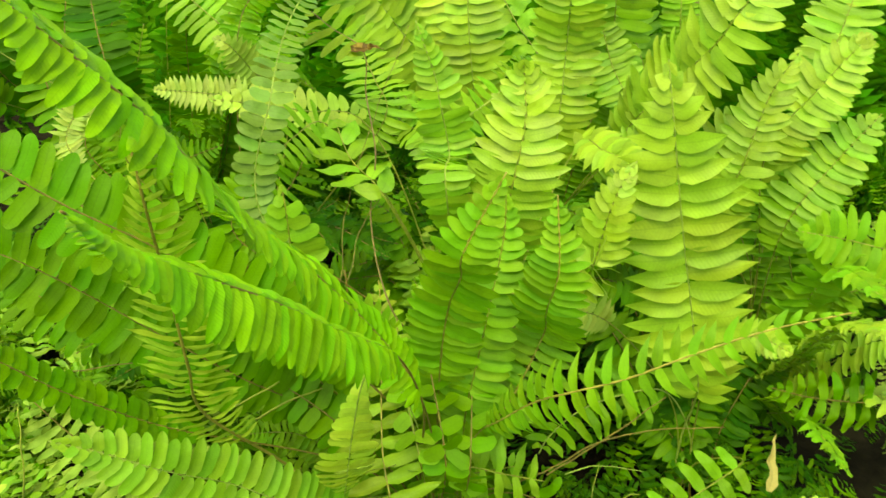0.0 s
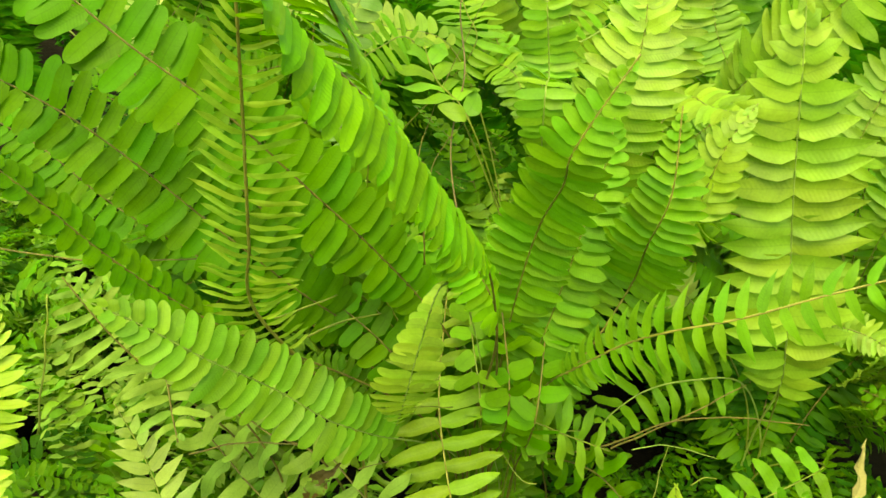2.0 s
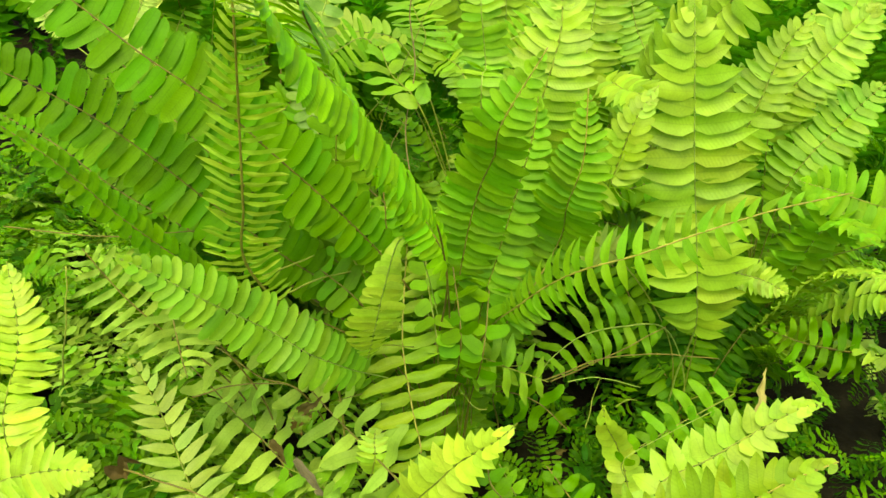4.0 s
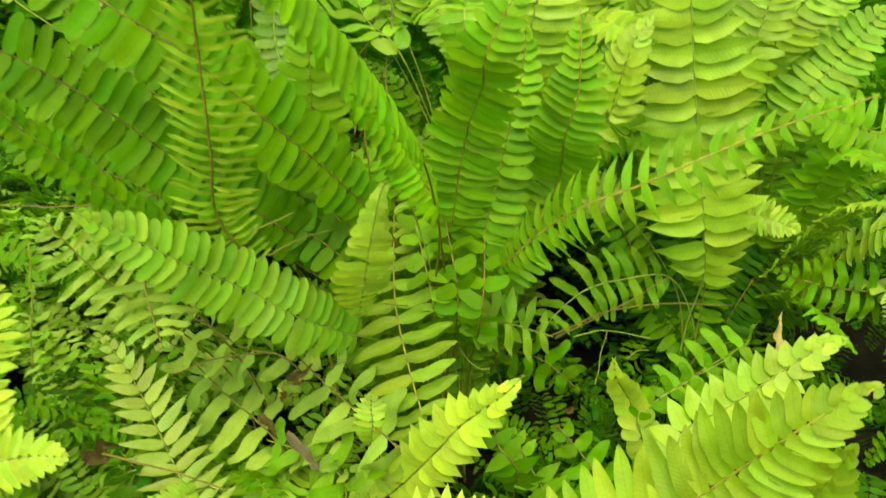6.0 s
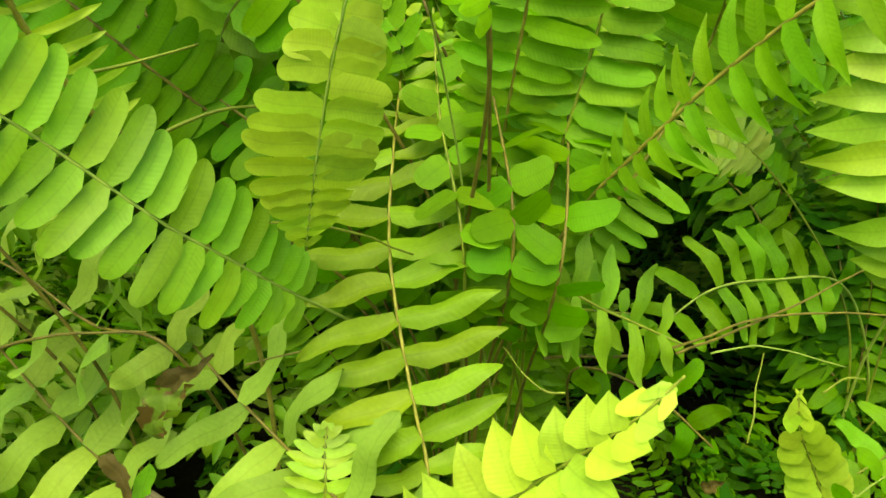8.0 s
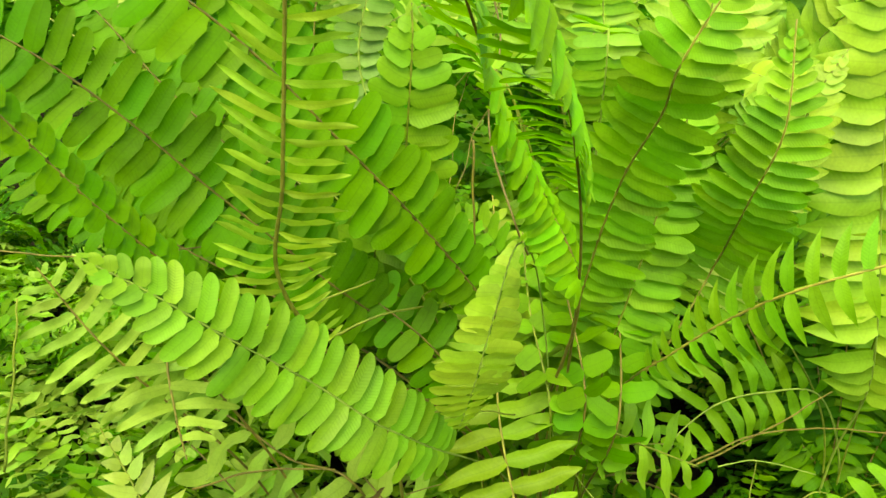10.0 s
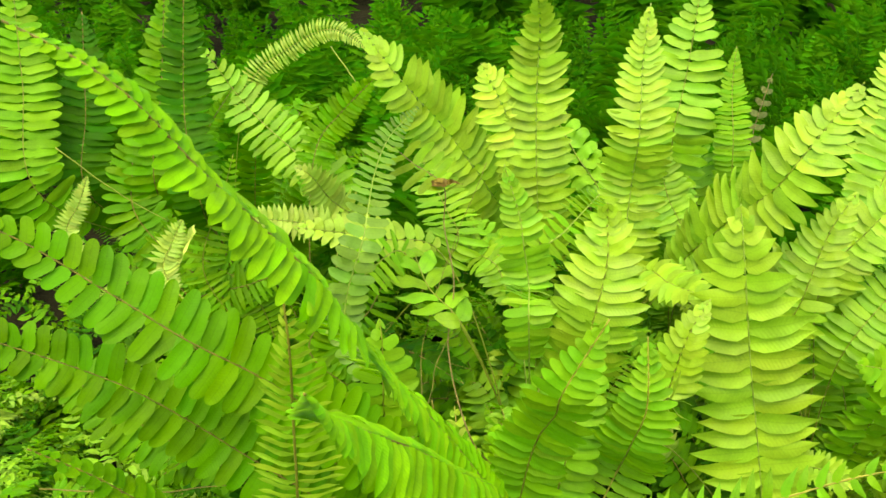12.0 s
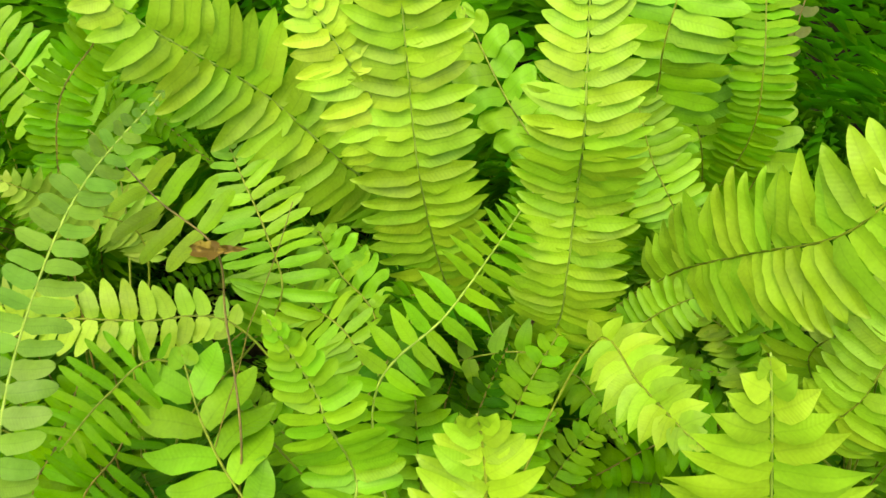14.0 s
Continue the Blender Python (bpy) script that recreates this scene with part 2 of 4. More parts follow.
def smooth_path(knots, steps=14):
    """A curve through the knots (centripetal Catmull-Rom), as points."""
    k = [np.array(p, float) for p in knots]
    k = [2 * k[0] - k[1]] + k + [2 * k[-1] - k[-2]]
    out = []
    for i in range(1, len(k) - 2):
        p0, p1, p2, p3 = k[i - 1:i + 3]
        t0 = 0.0
        t1 = t0 + max(1e-4, np.linalg.norm(p1 - p0)) ** 0.5
        t2 = t1 + max(1e-4, np.linalg.norm(p2 - p1)) ** 0.5
        t3 = t2 + max(1e-4, np.linalg.norm(p3 - p2)) ** 0.5
        for s in range(steps):
            t = t1 + (t2 - t1) * s / steps
            a1 = (t1 - t) / (t1 - t0) * p0 + (t - t0) / (t1 - t0) * p1
            a2 = (t2 - t) / (t2 - t1) * p1 + (t - t1) / (t2 - t1) * p2
            a3 = (t3 - t) / (t3 - t2) * p2 + (t - t2) / (t3 - t2) * p3
            b1 = (t2 - t) / (t2 - t0) * a1 + (t - t0) / (t2 - t0) * a2
            b2 = (t3 - t) / (t3 - t1) * a2 + (t - t1) / (t3 - t1) * a3
            out.append((t2 - t) / (t2 - t1) * b1 + (t - t1) / (t2 - t1) * b2)
    out.append(k[-2])
    return np.array(out)


def tube_arrays(path, r0, r1, sides=6):
    """A tapering stem along a path."""
    pts, faces, uvs = [], [], []
    ref = np.array((0.31, 0.83, 0.46))
    for i, p in enumerate(path):
        d = path[min(i + 1, len(path) - 1)] - path[max(i - 1, 0)]
        d = d / (np.linalg.norm(d) + 1e-9)
        a = np.cross(d, ref)
        a /= np.linalg.norm(a) + 1e-9
        b = np.cross(d, a)
        r = r0 + (r1 - r0) * i / (len(path) - 1)
        for s in range(sides):
            w = 2 * math.pi * s / sides
            pts.append(p + r * (math.cos(w) * a + math.sin(w) * b))
            uvs.append((i / len(path), s / sides))
    for i in range(len(path) - 1):
        for s in range(sides):
            faces.append((i * sides + s, i * sides + (s + 1) % sides, (i + 1) * sides + (s + 1) % sides, (i + 1) * sides + s))
    n = len(pts)
    faces.append(tuple(range(sides))[::-1])
    faces.append(tuple(range(n - sides, n)))
    return pts, faces, uvs


RNG = random.Random(5)
SHINGLE = 12.0  # each leaflet lies with its lower edge over the one before


def leaf_poses(path, first, half, face, spacing, twist, rng, ragged=1.0, lean0=-1.0, wide_by=1.0, skew=0.0, fold=0.0, grow=0.0):
    """Where the leaflets of a frond sit: matrices in the path's own frame."""
    seg = np.linalg.norm(np.diff(path, axis=0), axis=1)
    run = np.concatenate(([0], np.cumsum(seg)))
    total = float(run[-1])
    way = [Vector(q) for q in path.tolist()]
    face = Vector([float(c) for c in face])
    last = len(way) - 1
    s, n, i = first, 0, 0
    leafy = max(total - first, 1e-3)
    while s < total - 0.0008:
        q = (s - first) / leafy
        env = min(1.0, 0.55 + q / 0.22 * 0.45) * max(0.10, 1 - max(0.0, (q - 0.48) / 0.52) ** 2.4)
        if grow:
            env *= min(1.0, 0.22 + q / grow)
        while i < last - 1 and run[i + 1] < s:
            i += 1
        p = way[i].lerp(way[i + 1], min(1.0, max(0.0, (s - float(run[i])) / max(float(seg[i]), 1e-6))))
        d = (way[min(i + 2, last)] - way[max(i - 1, 0)]).normalized()
        nrm = (face - d * face.dot(d)).normalized()
        side = nrm.cross(d)
        for sign in (1, -1):
            if rng.random() < 0.012 * ragged:
                continue
            lean = radians(lean0 + sign * skew + 36 * q ** 3 + rng.gauss(0, 4.5 * ragged))
            lift = radians(fold + rng.gauss(2, 4 * ragged))
            x = side * (sign * math.cos(lean)) + d * math.sin(lean)
            x = x * math.cos(lift) + nrm * math.sin(lift)
            y = nrm.cross(x).normalized()
            z = x.cross(y)
            a = radians(sign * (twist + SHINGLE) + rng.gauss(0, 5.5 * ragged))
            y, z = y * math.cos(a) + z * math.sin(a), z * math.cos(a) - y * math.sin(a)
            size = half * env * rng.uniform(0.88, 1.08)
            wide = sign * wide_by * spacing * (1.14 + 0.12 * rng.random()) * (0.55 + 0.45 * env)
            x, y, z = x * size, y * wide, z * (size * (0.4 + 0.6 * wide_by))
            o = p + nrm * 0.0004 + side * (sign * 0.0003)
            yield Matrix(((x.x, y.x, z.x, o.x), (x.y, y.y, z.y, o.y), (x.z, y.z, z.z, o.z), (0, 0, 0, 1))), n
            n += 1
        s += spacing * (0.55 + 0.45 * max(env, 0.3)) * rng.uniform(0.94, 1.06)


def part(name, mesh, parent, label=""):
    ob = new(name, mesh)
    ob.parent = parent
    return tagged(ob, label)


def fern_plant(at, label="clump of sword fern with arching bright green fronds on soil"):
    ob = new("fern_plant")
    ob.empty_display_size = 0.05
    ob.location = at
    return tagged(ob, label, "fern", "fern clumps")


FROND_LABEL = {"dry": "dried brown fern frond", "dark": "very dark green fern frond with shade put into its colour", "fresh": "fresh green fern frond", "deep": "dark green fern frond with brown stalk", "mid": "mid-green fern frond", "lime": "lime-green young fern frond", "leafy": "broad light green fern frond", "yellow": "yellow-green young fern frond", "vivid": "vivid green fern frond arching high", "lemon": "yellow-green young fern frond tip with extra light in its colour", "pale": "pale green fern frond",
               "grey": "pale grey-green fern frond", "olive": "olive green fern frond with brown stalk", "moss": "dull mossy drooping fern frond"}


def frond(plant, knots, half, tone, face, lead=0.02, start=0, spacing=0.0, twist=0.0, wavy=0, shape="", bx=None, joined=False, lean=-1.0, wide=1.0, skew=0.0, stalk="", stout=1.0, ragged=0.6, fold=0.0, grow=0.0):
    """A frond of a plant: a stalk rising from the soil through the knots, leaflets in two rows from the start-th knot on."""
    base = np.array(plant.location)
    root = np.array((*(bx or (base[0] + RNG.uniform(-0.012, 0.012), base[1] + RNG.uniform(-0.012, 0.012))), -0.004))
    k = [np.array(p, float) for p in knots]
    reach = k[0] - root
    bow = root + reach * 0.45 + np.array((-reach[0] * 0.22, -reach[1] * 0.22, abs(reach[2]) * 0.12))
    path = smooth_path([root, bow] + k) - base
    anchor = k[start] - base
    run = np.concatenate(([0], np.cumsum(np.linalg.norm(np.diff(path, axis=0), axis=1))))
    at = run[int(np.argmin(np.linalg.norm(path - anchor, axis=1)))]
    first = max(0.02, at - lead)
    r0 = (0.00040 + half * 0.006) * stout
    ob = part("frond", make_mesh("stalk", *tube_arrays(path, r0, 0.00028 * stout), STALKS.get(stalk, STEMS[tone])), plant, FROND_LABEL[tone])
    spacing = (spacing or half * 0.31) * (1.0 if wavy else 0.86)
    if tone in ("lime", "yellow", "leafy") and not wavy:
        lean, ragged = lean + 8.0, ragged * 1.1
    kind = shape or "wavy" if wavy else shape or ("lance" if tone in ("lemon", "pale") else "crisp" if tone in ("lime", "yellow", "leafy") else "common")
    wide *= 1.12 if kind == "crisp" else 1.0
    mass = []
    for m, n in leaf_poses(path, first, half, np.array(face, float), spacing, twist, RNG, ragged, lean, wide, skew, fold, grow):
        pick = RNG.randrange(5)
        if joined:
            mass.append((ROUGH[pick], m))
            continue
        leaf = part("leaflet", leaflet_mesh(kind, pick, tone, LEAF[tone]), ob)
        leaf.matrix_basis = m
    if joined and mass:
        part("foliage", mass_mesh("foliage", mass, LEAF_JOINED[tone]), ob)["kind"] = "stuff"
    return ob


def mass_mesh(name, items, material):
    """Many leaflets joined into one mesh."""
    pts, uvs, faces, n = [], [], [], 0
    for (p, f, uv), m in items:
        m = np.array(m)
        pts.append(p @ m[:3, :3].T + m[:3, 3])
        uvs.append(uv)
        faces.extend([tuple(i + n for i in q) for q in f])
        n += len(p)
    return make_mesh(name, np.concatenate(pts), faces, np.concatenate(uvs), material)


# ---- the ferns ----
plant_hub = fern_plant((0.000, 0.355, 0.0))
plant_right = fern_plant((0.150, 0.430, 0.0))
plant_front = fern_plant((0.050, 0.150, 0.0))
plant_fleft = fern_plant((-0.100, 0.250, 0.0))
plant_back = fern_plant((0.050, 0.570, 0.0))
plant_mid = fern_plant((0.015, 0.430, 0.0))
plant_left = fern_plant((-0.120, 0.500, 0.0))
plant_fright = fern_plant((0.200, 0.500, 0.0))
plant_farleft = fern_plant((-0.200, 0.660, 0.0))
plant_fback = fern_plant((0.140, 0.620, 0.0))
frond(plant_hub, [(-0.092, 0.326, 0.163), (-0.124, 0.322, 0.189), (-0.147, 0.318, 0.209), (-0.172, 0.314, 0.227), (-0.245, 0.302, 0.262)], 0.0172, 'deep', (0.32, -0.91, 0.25), lead=0.05, wide=0.92, shape='oblong', spacing=0.0072)
frond(plant_hub, [(-0.093, 0.309, 0.221), (-0.110, 0.303, 0.238), (-0.135, 0.296, 0.257), (-0.159, 0.293, 0.276), (-0.193, 0.287, 0.302), (-0.212, 0.280, 0.311)], 0.0180, 'deep', (0.34, -0.85, 0.41), lead=0.09, wide=0.9, shape='oblong', spacing=0.0078)
frond(plant_hub, [(-0.117, 0.364, 0.180), (-0.157, 0.376, 0.210), (-0.176, 0.382, 0.227), (-0.206, 0.387, 0.254)], 0.0145, 'deep', (0.34, -0.93, 0.16), lead=0.1, wide=0.9, shape='oblong', spacing=0.0082)
frond(plant_hub, [(-0.093, 0.284, 0.175), (-0.089, 0.263, 0.211), (-0.086, 0.246, 0.254), (-0.083, 0.229, 0.291), (-0.084, 0.228, 0.309)], 0.0168, 'yellow', (0.24, -0.91, 0.33), twist=0, wide=0.36, lead=0.03, spacing=0.0062, skew=20.0, shape='strap', stalk='yellow', stout=1.5, bx=(-0.05, 0.335))
frond(plant_hub, [(-0.111, 0.282, 0.170), (-0.133, 0.262, 0.200), (-0.154, 0.244, 0.233), (-0.169, 0.235, 0.249)], 0.0080, 'deep', (0.10, -0.50, 0.86), lead=0.02, spacing=0.006, wide=0.9)
frond(plant_hub, [(-0.050, 0.285, 0.127), (-0.063, 0.273, 0.140), (-0.080, 0.266, 0.155), (-0.100, 0.252, 0.174), (-0.117, 0.245, 0.188), (-0.131, 0.239, 0.198)], 0.0145, 'fresh', (0.21, -0.87, 0.45), lead=0.015, shape='oblong', wide=0.92, spacing=0.0058, stalk='green', stout=0.8, lean=-1.0)
frond(plant_hub, [(-0.004, 0.330, 0.100), (-0.014, 0.318, 0.150), (-0.024, 0.296, 0.186), (-0.030, 0.281, 0.193), (-0.034, 0.274, 0.176), (-0.037, 0.275, 0.155), (-0.040, 0.284, 0.133)], 0.0125, 'lemon', (0.3, -0.75, 0.6), lead=0.002, shape='oblong', lean=-4.0, spacing=0.0043, wide=1.5, stalk='green', stout=0.7, start=3, fold=-12, grow=0.75)
frond(plant_hub, [(-0.012, 0.282, 0.079), (-0.014, 0.290, 0.086), (-0.017, 0.294, 0.094), (-0.026, 0.315, 0.121), (-0.028, 0.334, 0.139), (-0.029, 0.356, 0.149), (-0.030, 0.376, 0.161), (-0.032, 0.391, 0.172)], 0.0220, 'leafy', (0.01, -0.86, 0.51), spacing=0.0082, lead=0.012, wavy=1, lean=-5.0, wide=0.66, stalk='yellow', shape='crinkled', skew=-8.0, bx=(-0.006, 0.262))
frond(plant_hub, [(-0.072, 0.350, 0.156), (-0.072, 0.349, 0.163), (-0.064, 0.347, 0.179), (-0.064, 0.340, 0.205), (-0.064, 0.334, 0.237), (-0.065, 0.334, 0.248)], 0.0165, 'fresh', (0.05, -0.97, 0.26), lead=0.01, shape='oblong', wide=1.0, stout=1.2, spacing=0.0078)
frond(plant_hub, [(-0.010, 0.292, 0.180), (-0.017, 0.267, 0.214), (-0.031, 0.223, 0.253), (-0.044, 0.196, 0.280), (-0.056, 0.173, 0.301), (-0.061, 0.150, 0.320), (-0.062, 0.133, 0.335)], 0.0155, 'vivid', (0.15, -0.45, 0.88), lead=0.0, spacing=0.0043, start=1, wide=1.05, lean=4.0, stout=1.0, fold=-32)
frond(plant_hub, [(-0.010, 0.292, 0.180), (-0.023, 0.289, 0.205), (-0.043, 0.270, 0.244), (-0.059, 0.234, 0.287), (-0.065, 0.213, 0.311), (-0.072, 0.202, 0.328), (-0.084, 0.190, 0.348), (-0.091, 0.182, 0.360), (-0.104, 0.175, 0.379), (-0.114, 0.173, 0.387), (-0.125, 0.172, 0.393)], 0.0180, 'vivid', (0.12, -0.35, 0.93), lead=0.03, spacing=0.0043, start=1, wide=1.05, lean=4.0, stout=1.0, fold=-18)
frond(plant_hub, [(-0.001, 0.331, 0.170), (0.002, 0.315, 0.205), (0.006, 0.295, 0.230), (0.006, 0.285, 0.244), (0.020, 0.281, 0.278)], 0.0165, 'mid', (-0.12, -0.92, 0.38), lead=0.03, wide=0.85, spacing=0.0062, stalk='yellow', twist=12)
frond(plant_hub, [(0.032, 0.344, 0.137), (0.045, 0.350, 0.167), (0.042, 0.320, 0.200), (0.044, 0.309, 0.225), (0.042, 0.313, 0.255)], 0.0180, 'mid', (-0.22, -0.88, 0.42), twist=20, wide=0.85, spacing=0.0056, lead=0.03, stalk='yellow')
frond(plant_hub, [(0.016, 0.327, 0.130), (0.024, 0.311, 0.150), (0.036, 0.294, 0.173), (0.047, 0.278, 0.190), (0.065, 0.269, 0.203), (0.085, 0.265, 0.216), (0.108, 0.260, 0.230), (0.131, 0.250, 0.244)], 0.0140, 'mid', (-0.21, -0.87, 0.45), twist=0, wide=0.5, spacing=0.0078, lead=0.01, shape='claw', skew=14.0, stalk='yellow', stout=1.1, grow=0.45)
frond(plant_right, [(0.140, 0.409, 0.091), (0.133, 0.400, 0.122), (0.115, 0.398, 0.200), (0.102, 0.395, 0.261), (0.098, 0.397, 0.282)], 0.0330, 'lime', (-0.27, -0.76, 0.59), lead=0.0, spacing=0.0108, lean=-12.0, stalk='green', wide=1.12, shape='lance')
frond(plant_right, [(0.125, 0.423, 0.082), (0.100, 0.416, 0.084), (0.073, 0.400, 0.084), (0.058, 0.393, 0.073), (0.051, 0.378, 0.074)], 0.0210, 'mid', (-0.26, -0.89, 0.37), twist=0, wide=0.48, spacing=0.0096, lead=0.0, wavy=1, stalk='green', skew=-16.0)
frond(plant_right, [(0.144, 0.414, 0.125), (0.170, 0.411, 0.126), (0.183, 0.398, 0.125)], 0.0100, 'lime', (-0.35, -0.83, 0.43), lead=0.0)
frond(plant_fright, [(0.246, 0.418, 0.078), (0.206, 0.412, 0.086), (0.178, 0.407, 0.097)], 0.0180, 'deep', (-0.42, -0.83, 0.37), lead=0.03, wavy=1, wide=0.55, spacing=0.0085)
frond(plant_right, [(0.097, 0.318, 0.040), (0.089, 0.327, 0.062), (0.078, 0.323, 0.082), (0.076, 0.323, 0.091)], 0.0092, 'yellow', (-0.35, -0.82, 0.46), lead=0.02, bx=(0.1, 0.33), spacing=0.0066, wide=1.1, shape='oblong')
frond(plant_fleft, [(-0.023, 0.276, 0.051), (-0.005, 0.261, 0.087), (0.002, 0.259, 0.099), (0.019, 0.249, 0.124), (0.025, 0.249, 0.132)], 0.0150, 'lemon', (-0.09, -0.82, 0.57), lead=0.04, spacing=0.0082, wide=1.2, bx=(-0.05, 0.28), shape='lance')
frond(plant_front, [(-0.035, 0.205, 0.074), (-0.015, 0.205, 0.087), (0.011, 0.202, 0.102), (0.020, 0.199, 0.109)], 0.0190, 'yellow', (-0.05, -0.78, 0.63), lead=0.02, bx=(-0.06, 0.2), shape='lance', wide=1.25)
frond(plant_front, [(0.037, 0.188, 0.090), (0.075, 0.186, 0.131), (0.093, 0.176, 0.163), (0.104, 0.174, 0.176), (0.115, 0.173, 0.185)], 0.0260, 'leafy', (-0.41, -0.79, 0.46), lead=0.07, spacing=0.0064, wide=1.0, stalk='yellow')
frond(plant_front, [(0.094, 0.267, 0.090), (0.116, 0.277, 0.100), (0.135, 0.283, 0.112), (0.154, 0.285, 0.127), (0.163, 0.286, 0.129)], 0.0145, 'lime', (-0.34, -0.76, 0.56), lead=0.03, spacing=0.0075, bx=(0.1, 0.22), shape='lance', wide=1.25)
frond(plant_front, [(0.101, 0.190, 0.088), (0.111, 0.185, 0.132), (0.117, 0.181, 0.157)], 0.0165, 'leafy', (-0.43, -0.73, 0.53), lead=0.04, bx=(0.12, 0.16), wide=1.2)
frond(plant_fleft, [(-0.087, 0.237, 0.035), (-0.108, 0.262, 0.049), (-0.125, 0.285, 0.062), (-0.141, 0.300, 0.087), (-0.156, 0.308, 0.107)], 0.0205, 'pale', (0.33, -0.77, 0.55), lead=0.03, spacing=0.0082, wide=0.72, lean=14.0)
frond(plant_fleft, [(-0.186, 0.246, 0.109), (-0.195, 0.284, 0.126), (-0.207, 0.307, 0.153)], 0.0170, 'yellow', (0.42, -0.73, 0.53), lead=0.03, bx=(-0.17, 0.24))
frond(plant_fleft, [(-0.034, 0.196, 0.069), (-0.055, 0.217, 0.065), (-0.077, 0.238, 0.059)], 0.0130, 'lime', (0.17, -0.72, 0.67), lead=0.02, bx=(-0.04, 0.2))
frond(plant_fleft, [(-0.104, 0.250, 0.070), (-0.114, 0.233, 0.070), (-0.120, 0.210, 0.067)], 0.0090, 'lime', (0.34, -0.72, 0.60), lead=0.0, bx=(-0.1, 0.29))
frond(plant_fleft, [(-0.187, 0.226, 0.092), (-0.167, 0.239, 0.094), (-0.148, 0.243, 0.092)], 0.0140, 'yellow', (0.38, -0.67, 0.64), lead=0.03, bx=(-0.19, 0.22))
frond(plant_fleft, [(-0.074, 0.303, 0.100), (-0.094, 0.313, 0.098), (-0.112, 0.319, 0.106), (-0.132, 0.327, 0.111)], 0.0220, 'moss', (0.38, -0.84, 0.39), spacing=0.011, twist=25, lead=0.01, wavy=1, bx=(-0.05, 0.32), wide=0.56, ragged=3.2)
frond(plant_fleft, [(-0.070, 0.288, 0.053), (-0.086, 0.304, 0.061), (-0.104, 0.314, 0.071), (-0.123, 0.323, 0.085), (-0.137, 0.332, 0.091)], 0.0230, 'moss', (0.34, -0.79, 0.51), spacing=0.0125, lead=0.01, wavy=1, bx=(-0.06, 0.29), wide=0.56, ragged=3.2)
frond(plant_fleft, [(-0.022, 0.272, 0.076), (-0.040, 0.287, 0.083), (-0.058, 0.299, 0.092), (-0.071, 0.309, 0.099)], 0.0230, 'moss', (0.19, -0.85, 0.50), spacing=0.0115, lead=0.01, wavy=1, bx=(-0.01, 0.29), wide=0.5, ragged=3.2)
frond(plant_fleft, [(-0.045, 0.267, 0.062), (-0.063, 0.280, 0.066), (-0.082, 0.291, 0.064)], 0.0210, 'mid', (0.21, -0.76, 0.61), spacing=0.01, lead=0.01, wavy=1, bx=(-0.05, 0.26), wide=0.55, ragged=3.2)
frond(plant_hub, [(-0.034, 0.281, 0.082), (-0.035, 0.285, 0.087), (-0.035, 0.288, 0.093)], 0.0085, 'lime', (0.10, -0.83, 0.55), lead=0.01, bx=(-0.04, 0.29))
frond(plant_back, [(-0.001, 0.555, 0.212), (-0.016, 0.538, 0.242), (-0.040, 0.530, 0.276), (-0.069, 0.506, 0.315), (-0.089, 0.506, 0.340)], 0.0255, 'lime', (0.20, -0.86, 0.46), lead=0.02, spacing=0.0072, stalk='green')
frond(plant_back, [(0.020, 0.523, 0.205), (0.014, 0.515, 0.253), (0.011, 0.518, 0.308), (0.010, 0.512, 0.343), (0.006, 0.500, 0.365)], 0.0225, 'lime', (0.05, -0.91, 0.41), lead=0.03, spacing=0.0064, lean=-5.0, stalk='green')
frond(plant_back, [(0.010, 0.519, 0.257), (-0.007, 0.516, 0.294), (-0.022, 0.518, 0.321)], 0.0190, 'yellow', (0.11, -0.89, 0.44), lead=0.02, stalk='green')
frond(plant_back, [(0.063, 0.493, 0.201), (0.064, 0.487, 0.227), (0.065, 0.487, 0.264), (0.064, 0.476, 0.291), (0.064, 0.487, 0.334), (0.066, 0.492, 0.360)], 0.0200, 'lime', (-0.12, -0.85, 0.51), lead=0.03, spacing=0.0057, lean=-5.0, stalk='green')
frond(plant_mid, [(0.004, 0.436, 0.230), (0.024, 0.450, 0.245), (0.040, 0.476, 0.251), (0.054, 0.506, 0.252)], 0.0140, 'mid', (-0.04, -0.80, 0.60), lead=0.02, spacing=0.0066, shape='lance', wide=0.72, stalk='green')
frond(plant_back, [(0.103, 0.566, 0.245), (0.103, 0.560, 0.277), (0.107, 0.564, 0.301), (0.114, 0.580, 0.358)], 0.0245, 'fresh', (-0.21, -0.94, 0.28), lead=0.03, lean=-5.0)
frond(plant_fback, [(0.148, 0.577, 0.229), (0.147, 0.577, 0.260), (0.148, 0.600, 0.293), (0.150, 0.610, 0.319)], 0.0125, 'mid', (-0.26, -0.93, 0.27), lead=0.04)
frond(plant_back, [(0.106, 0.525, 0.194), (0.120, 0.486, 0.238), (0.134, 0.451, 0.274), (0.141, 0.446, 0.290), (0.169, 0.453, 0.329)], 0.0265, 'lime', (-0.35, -0.75, 0.55), lead=0.0, spacing=0.0075, lean=-5.0)
frond(plant_mid, [(0.075, 0.474, 0.212), (0.084, 0.449, 0.217), (0.093, 0.425, 0.222), (0.097, 0.418, 0.223)], 0.0145, 'lime', (-0.23, -0.63, 0.74), lead=0.0, spacing=0.0062, shape='lance', wide=1.3)
frond(plant_mid, [(0.029, 0.367, 0.231), (0.034, 0.371, 0.263), (0.033, 0.375, 0.280), (0.032, 0.373, 0.289)], 0.0220, 'lime', (-0.09, -0.87, 0.49), lead=0.05, spacing=0.0062)
